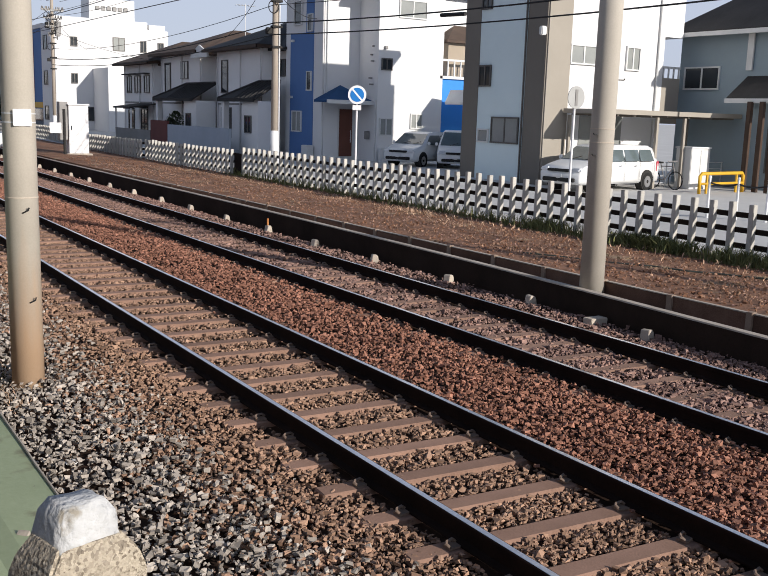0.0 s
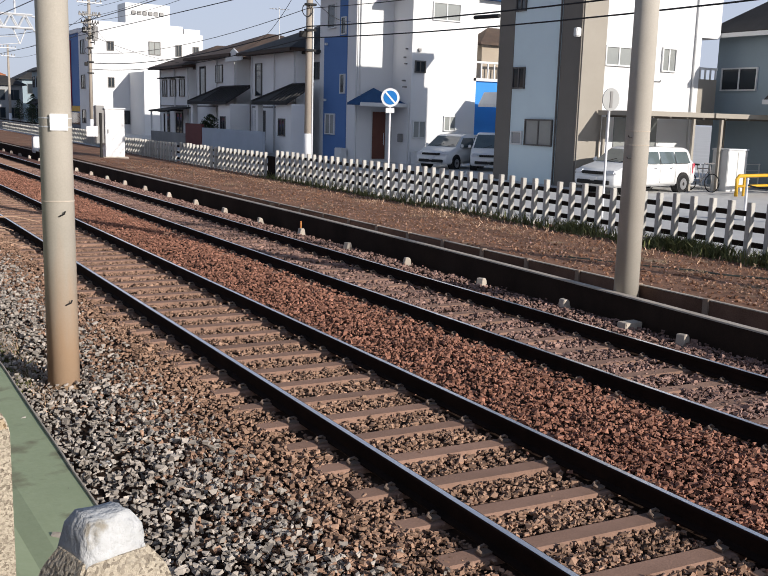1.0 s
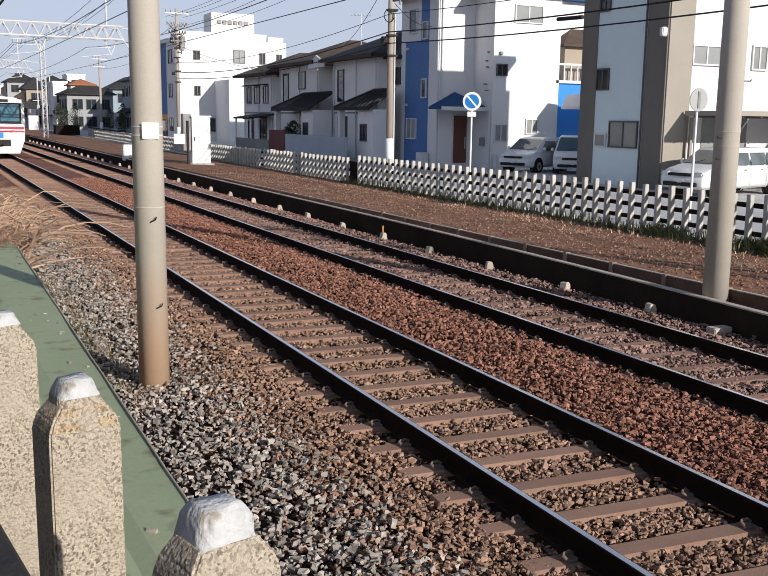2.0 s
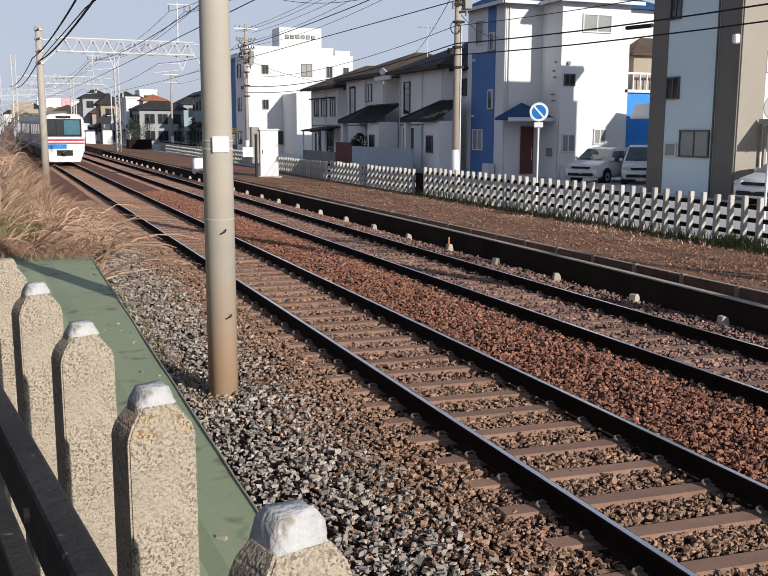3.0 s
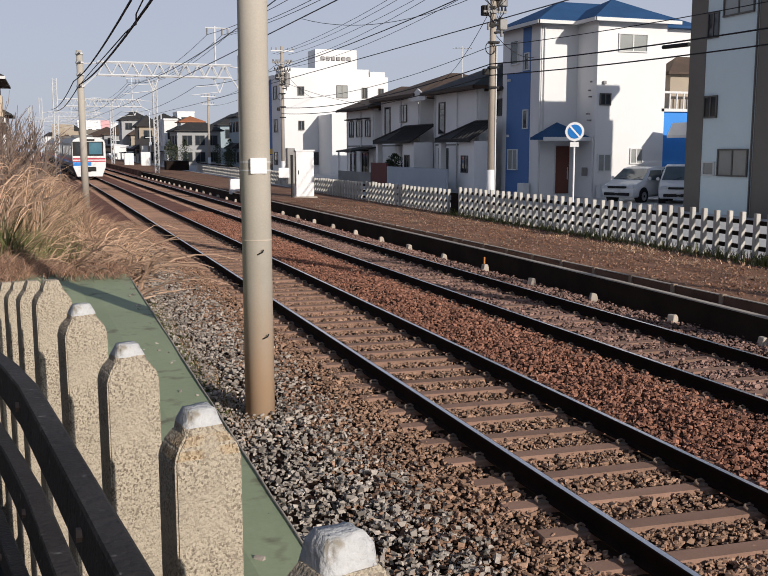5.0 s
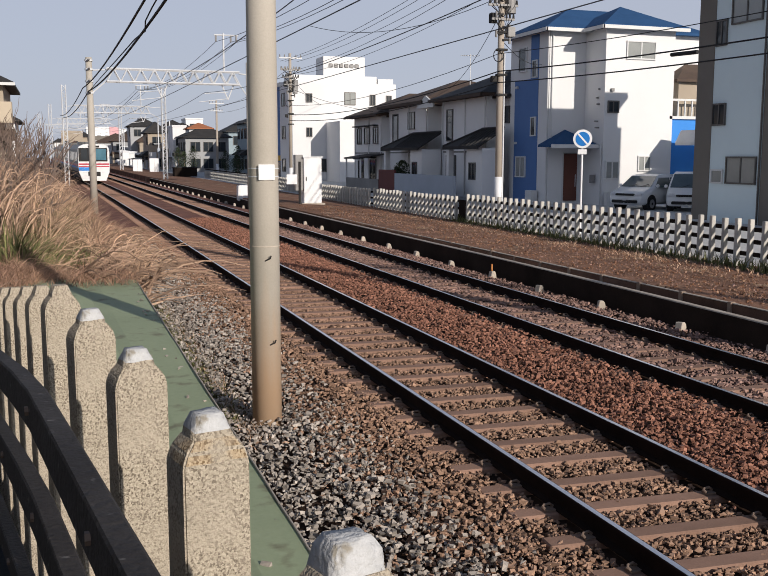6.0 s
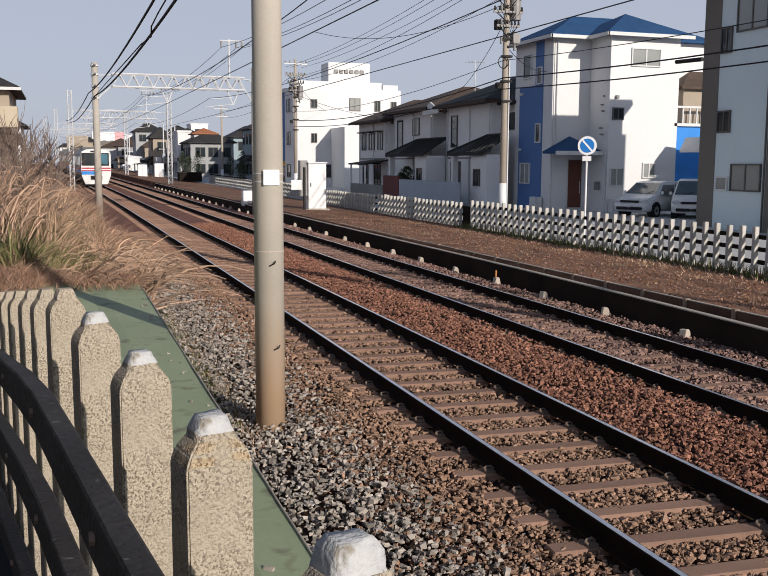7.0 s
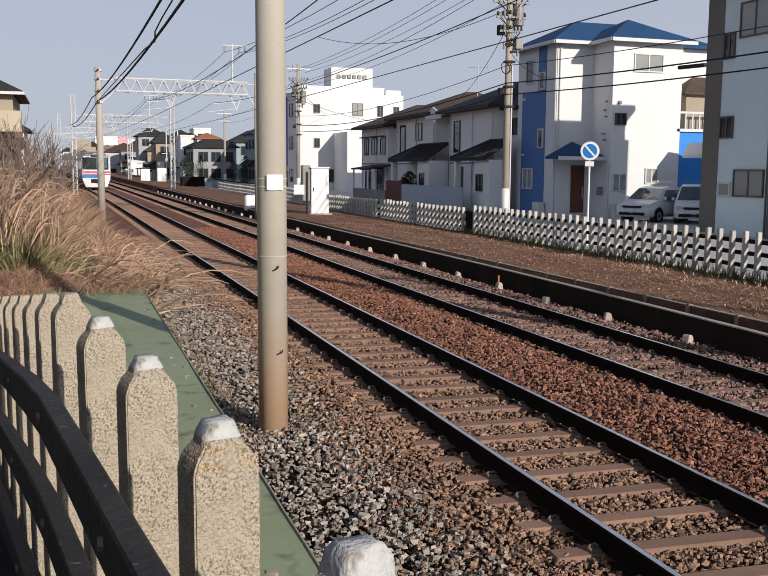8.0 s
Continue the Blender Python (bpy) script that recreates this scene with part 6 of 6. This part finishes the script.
blades("dead_grass", "tall dry tan grass on the bank beside the track", M_GRASS, 22000, lambda r: bank(r, 22.0, 46, -2.8, 1.0, 2.45), 11, 0.016)
blades("near_dead_grass", "matted dry grass at the top of the green sheet", M_GRASSR, 7000, lambda r: (lambda y, u: (0.1 - 0.123 * y + 1.3 * u * (y - 9) / 9 - 0.5, y, 0.38, r.uniform(0.1, 0.5), r.uniform(0.1, 0.6)))(r.uniform(11, 19), r.random()), 17, 0.009)
blades("russet_grass", "russet dead weeds at the foot of the bank", M_GRASSR, 30000, lambda r: bank(r, 18.3, 42, -2.3, 2.35, 1.45), 12, 0.012)
blades("matted_grass", "matted dry grass creeping over the end of the green sheet", M_GRASSR, 5200, lambda r: (lambda y: (r.uniform(-2.3, -0.2) - 0.25 * (18 - y), y, 0.44, r.uniform(0.08, 0.5), r.uniform(0.15, 0.7)))(18.3 - 3.2 * r.random() ** 2), 20, 0.008)
blades("sheet_end_grass", "ragged dry grass lying over the far end of the sheet", M_GRASSR, 1800, lambda r: (r.uniform(-1.6, 1.2), 17.9 - 1.1 * r.random() ** 2.5, 0.45, r.uniform(0.05, 0.35), r.uniform(0.15, 0.6)), 24, 0.007)
blades("stray_stalks", "long stray dry stalks arching over the ballast", M_GRASS, 1400, lambda r: (lambda y: (r.uniform(0.6, 1.9) + bend_x(y), y, -0.3, r.uniform(0.4, 1.1), r.uniform(0.4, 1.2)))(r.uniform(22, 34)), 19, 0.007)
blades("green_shoots", "green shoots among the dead grass", M_WEED, 9000, lambda r: bank(r, 18.8, 29, -2.7, 0.6, 2.3), 18, 0.014)
blades("green_weeds", "low green weeds along the sheet's edge", M_WEED, 2600, lambda r: (1.78 + r.gauss(0, 0.12), r.uniform(10.5, 20), -0.38, r.uniform(0.04, 0.14), r.uniform(0.03, 0.12)), 13, 0.007)
blades("dry_weeds", "thin dry weeds along the sheet's edge", M_GRASS, 2600, lambda r: (1.8 + abs(r.gauss(0, 0.2)), r.uniform(9.5, 24), -0.38, r.uniform(0.04, 0.16), r.uniform(0.03, 0.14)), 14, 0.005)
blades("fence_weeds", "green weeds at the foot of the far fence", M_WEED, 5200, lambda r: (15.3 + r.gauss(0, 0.2), r.uniform(7, 36), 0.06, r.uniform(0.04, 0.2) * (2.2 if noise.noise((r.random(), r.random(), 0)) > 0.3 else 1), r.uniform(0.03, 0.15)), 15, 0.014)
blades("fence_bush", "dark green weeds bunched against the far fence", M_WEED, 2600, lambda r: (lambda y: (15.25 + r.gauss(0, 0.18), y, 0.06, r.uniform(0.12, 0.42), r.uniform(0.05, 0.3)))(r.choice((13.0, 13.6, 14.1, 11.3, 16.8)) + r.gauss(0, 0.35)), 21, 0.016)
blades("straw_patches", "pale straw lying in patches on the soil bank", M_GRASS, 3600, lambda r: (lambda c: (c[0] + r.gauss(0, 0.3), c[1] + r.gauss(0, 0.7), 0.13, r.uniform(0.03, 0.14), r.uniform(0.08, 0.25)))(r.choice(((12.2, 14), (13.4, 18), (12.0, 21), (13.8, 25), (12.6, 29), (14.2, 33), (13.0, 37), (12.4, 42), (14.3, 21)))), 22, 0.008)
blades("bank_grass", "sparse dry tufts on the soil bank", M_GRASS, 4200, lambda r: ((lambda y: (11.2 + r.random() * 3.8, y, 0.14, r.uniform(0.03, 0.12), r.uniform(0.03, 0.12)))(r.uniform(9, 46))), 16, 0.01)


def arcs(name, label, material, count, place, seed, thick=1.0):
    """Dry stalks that rise, fork and droop."""
    rng = random.Random(seed)
    v, f = [], []
    for _ in range(count):
        x, y, z, h, reach = place(rng)
        a = rng.uniform(-1.9, 1.2)
        r = rng.uniform(0.005, 0.011) * thick
        for fork in range(rng.choice((1, 2, 3))):
            a2, k = a + rng.uniform(-0.7, 0.7) * (fork > 0), rng.uniform(0.6, 1.1)
            prev = None
            for i in range(6):
                u = i / 5
                c = (x + math.cos(a2) * reach * k * u, y + math.sin(a2) * reach * k * u, z + h * k * (2.1 * u - 1.5 * u * u) + rng.uniform(-0.03, 0.03))
                w = r * (1.1 - 0.8 * u)
                n = len(v)
                v += [(c[0] - w, c[1], c[2] - w), (c[0] + w, c[1], c[2] - w), (c[0], c[1] - w, c[2] + w)]
                if prev is not None:
                    f += [(prev + j, prev + (j + 1) % 3, n + (j + 1) % 3, n + j) for j in range(3)]
                prev = n
    me = bpy.data.meshes.new(name)
    me.from_pydata(v, [], f)
    me.materials.append(material)
    return tagged(new(name, me), label, "grass", kind="stuff")


arcs("drooping_stalks", "pale drooping dry stalks at the end of the bank", M_GRASS, 520, lambda r: (lambda y: (r.uniform(-1.2, 1.5), y, r.uniform(-0.1, 0.4), r.uniform(0.3, 1.1), r.uniform(0.4, 1.5)))(18.2 + 8 * r.random() ** 1.4), 61)
arcs("russet_stalks", "russet drooping weeds along the ballast edge", M_GRASSR, 420, lambda r: (lambda y: (r.uniform(0.5, 0.9 + 0.12 * (y - 18)) + bend_x(y), y, -0.3, r.uniform(0.3, 0.9), r.uniform(0.3, 1.2)))(r.uniform(18.5, 32)), 62)
arcs("bank_stalks", "long dry stalks standing above the bank", M_GRASS, 450, lambda r: (lambda y: (r.uniform(-2.8, 0.0) + bend_x(y), y, r.uniform(0.5, 0.9), r.uniform(0.8, 2.1), r.uniform(0.2, 1.2)))(r.uniform(20, 40)), 63)


arcs("bramble_canes", "tangled arching canes at the end of the green sheet", M_CANE, 190, lambda r: (lambda y: (r.uniform(-0.6, 1.5), y, r.uniform(-0.2, 0.4), r.uniform(0.3, 1.0), r.uniform(0.8, 2.2)))(17.6 + 6 * r.random() ** 1.5), 64, 1.7)
arcs("hedge_canes", "long leaning bare canes over the bank", M_CANE, 240, lambda r: (lambda y: (r.uniform(-3.0, -0.7) + bend_x(y), y, r.uniform(0.5, 1.4), r.uniform(1.0, 2.2), r.uniform(0.5, 1.8)))(r.uniform(21, 40)), 65, 1.7)


def bare_shrub(x, y, z, h, seed):
    rng = random.Random(seed)
    s = thing("bare_shrub", "leafless grey-brown shrub above the dry grass", "shrub", group="bare shrubs", at=(x, y, z))
    bm = bmesh.new()

    def grow(p, d, length, r, depth):
        q = p + d * length
        mid = p.lerp(q, 0.5) + Vector((rng.uniform(-1, 1), rng.uniform(-1, 1), 0)) * length * 0.07
        tube([p, mid, q], r, r * 0.6, 5, bm=bm)
        if depth:
            for _ in range(rng.choice((2, 3, 3))):
                nd = (d + Vector((rng.uniform(-0.6, 0.6), rng.uniform(-0.6, 0.6), rng.uniform(-0.1, 0.5)))).normalized()
                grow(p.lerp(q, rng.uniform(0.55, 1.0)), nd, length * rng.uniform(0.55, 0.8), r * 0.58, depth - 1)

    for _ in range(4):
        d = Vector((rng.uniform(-0.25, 0.85), rng.uniform(-0.3, 0.3), 1)).normalized()
        grow(Vector((rng.uniform(-0.5, 0.5), rng.uniform(-0.4, 0.4), 0)), d, h * 0.4, 0.05, 3)
    part("crown", bm, M_TWIG, s)


for i, (x, y, h) in enumerate(((-1.7, 30, 4.2), (-1.5, 34, 4.4), (-1.6, 39, 4.6), (-1.9, 26, 3.7), (-2.6, 34, 4.8), (-1.5, 25, 3.3), (-2.0, 32, 4.6))):
    bare_shrub(x, y, 0.2, h, 40 + i)


def leafy_shrub(x, y, h, seed):
    rng = random.Random(seed)
    g = thing("garden_shrub", "dark evergreen shrub before a house", "shrub", at=(x, y, G0))
    part("trunk", tube([(0, 0, -0.1), (0.03, 0.02, h * 0.5), (0, 0, h * 0.85)], 0.06, 0.02, 6), M_TWIG, g)
    v, f = [], []
    for _ in range(900):
        a, u, w = rng.uniform(0, 6.283), rng.random(), rng.random() ** 0.5
        r = w * (0.75 * math.sin(math.pi * (0.15 + 0.8 * u))) * (1 + 0.3 * math.sin(3 * a + 5 * u))
        p = Vector((r * math.cos(a), r * math.sin(a) * 1.3, h * (0.25 + 0.8 * u)))
        d1 = Vector((rng.uniform(-1, 1), rng.uniform(-1, 1), rng.uniform(-1, 1))).normalized() * 0.07
        d2 = Vector((rng.uniform(-1, 1), rng.uniform(-1, 1), rng.uniform(-1, 1))).normalized() * 0.05
        n = len(v)
        v += [tuple(p - d1), tuple(p + d2), tuple(p + d1), tuple(p - d2)]
        f.append((n, n + 1, n + 2, n + 3))
    me = bpy.data.meshes.new("crown")
    me.from_pydata(v, [], f)
    me.materials.append(M_LEAF)
    ob = new("crown", me)
    ob.parent = g


M_LEAF = mat("dark_evergreen_leaf", (0.05, 0.07, 0.03), (0.03, 0.042, 0.02), 0.7, island=0.4)
leafy_shrub(20.6, 56.5, 2.0, 3)
leafy_shrub(20.9, 58.2, 1.6, 4)
for i, (x, y, h) in enumerate(((14.6, 124, 3.4), (15.5, 125, 2.9), (16.6, 124.5, 3.6), (20.4, 122, 3.0), (21.8, 121, 3.6), (18.6, 104, 2.4))):
    leafy_shrub(x, y, h, 30 + i)
aw = thing("awning", "dark awning over the entrance of the pale house", "awning")
part("canopy", prism([(19.9, 2.62), (21.78, 2.9), (21.78, 3.0), (19.9, 2.72)], "y", 63.4, 67.2), M_DROOF, aw)
for y in (63.6, 67.0):
    part("post", box(20.0, 20.1, y - 0.05, y + 0.05, G0 - 0.2, 2.64), M_STUCCO, aw)
hut = thing("track_hut", "low dark trackside store with a flat lid", "shed", at=(13.2, 108, 0.3))
part("body", box(-0.9, 1.6, 0, 2, -0.3, 1.25, 0.02), M_FRAIL, hut)
part("lid", box(-1.0, 1.7, -0.1, 2.1, 1.252, 1.34, 0.02), M_UNDER, hut)


# ---- train ----
def train_car(parent, y0, y1, end):
    b = new("carriage")
    b.parent = parent
    prof = [(-1.36, 1.0), (-1.4, 1.6), (-1.4, 3.1), (-1.3, 3.36), (-0.9, 3.55), (0, 3.62), (0.9, 3.55), (1.3, 3.36), (1.4, 3.1), (1.4, 1.6), (1.36, 1.0)]
    bm = prism(prof, "y", y0, y1)
    part("body", bm, M_TRG, b, "brushed steel body")
    part("underframe", box(-1.2, 1.2, y0 + 1.2, y1 - 1.2, 0.35, 0.99), M_UNDER, b)
    for y in (y0 + 2.8, y1 - 2.8):
        part("bogie", box(-1.05, 1.05, y - 1.3, y + 1.3, 0.12, 0.8, 0.05), M_UNDER, b)
    for s in (-1, 1):
        part("side_stripe", box(min(s * 1.401, s * 1.412), max(s * 1.401, s * 1.412), y0 + 0.02, y1 - 0.02, 1.5, 1.72), M_TRR, b)
        part("side_stripe", box(min(s * 1.401, s * 1.412), max(s * 1.401, s * 1.412), y0 + 0.02, y1 - 0.02, 1.3, 1.48), M_TRB, b)
        for k in range(6):
            ya = y0 + 1.2 + k * (y1 - y0 - 2) / 6
            part("side_window", box(min(s * 1.401, s * 1.415), max(s * 1.401, s * 1.415), ya, ya + 1.7, 2.0, 2.85), M_GLASS, b)
    part("air_conditioner", box(-0.9, 0.9, (y0 + y1) / 2 - 2, (y0 + y1) / 2 + 2, 3.58, 3.84, 0.06), M_TRG, b, "roof air-conditioning unit")
    if end:
        f = y0
        bm = prism([(-1.36, 0.95), (-1.4, 1.6), (-1.4, 3.1), (-1.3, 3.36), (-0.9, 3.55), (0, 3.62), (0.9, 3.55), (1.3, 3.36), (1.4, 3.1), (1.4, 1.6), (1.36, 0.95)], "y", f - 0.16, f - 0.002)
        face = part("end_face", bm, M_TRW, b, "white end face")
        part("skirt", prism([(-1.34, 0.95), (1.34, 0.95), (1.05, 0.18), (-1.05, 0.18)], "y", f - 0.2, f + 0.5), M_TRW, b, "white skirt")
        part("windscreen_surround", box(-1.36, 1.22, f - 0.19, f - 0.161, 1.98, 3.22, 0.02), M_UNDER, face, "black window surround")
        part("windscreen", box(0.02, 1.1, f - 0.21, f - 0.191, 2.12, 3.14), M_TEAL, face, "tinted cab window")
        part("windscreen", box(-1.12, -0.56, f - 0.21, f - 0.191, 2.12, 3.14), M_GLASS, face)
        part("end_door", box(-0.5, -0.02, f - 0.21, f - 0.191, 2.0, 3.2), M_GLASS, face)
        part("red_band", box(-1.37, 1.37, f - 0.18, f - 0.161, 1.66, 1.8), M_TRR, face)
        part("red_band", box(-1.37, 1.37, f - 0.18, f - 0.161, 1.46, 1.56), M_TRR, face)
        part("blue_band", box(-1.37, 0.15, f - 0.185, f - 0.161, 1.12, 1.44), M_TRB, face)
        part("coupler_pocket", box(-0.55, 0.55, f - 0.215, f - 0.19, 0.62, 1.02), M_UNDER, face)
        part("coupler", box(-0.18, 0.18, f - 0.55, f - 0.2, 0.7, 0.95, 0.03), M_UNDER, b)
        for x in (-0.85, 0.85):
            part("tail_lamp", box(x - 0.16, x + 0.16, f - 0.215, f - 0.19, 0.92, 1.02, 0.01), M_LAMP, face)
        part("destination_box", box(-0.5, 0.5, f - 0.2, f - 0.161, 3.28, 3.44), M_UNDER, face)


train = thing("train", "white commuter train with red and blue bands", "train")
for k in range(4):
    train_car(train, k * 18.6, k * 18.6 + 18.0, k == 0)


def build_motion_rows():
    rows = []
    for t, y in ((0.0, 42.5), (1.0, 52.8), (2.2, 64.6), (3.3, 75.0), (4.5, 84.6), (5.3, 89.6), (6.3, 94.4), (7.2, 98.4), (8.0, 102.0)):
        rows.append((t, pose(TRACK_1 + bend_x(y), y, bend_z(y), math.degrees(8e-5 * (y + 9)), 0, math.degrees(3.1e-4 * (y + 9)))))
    return rows


def motions():
    walk(train, build_motion_rows())


motions()
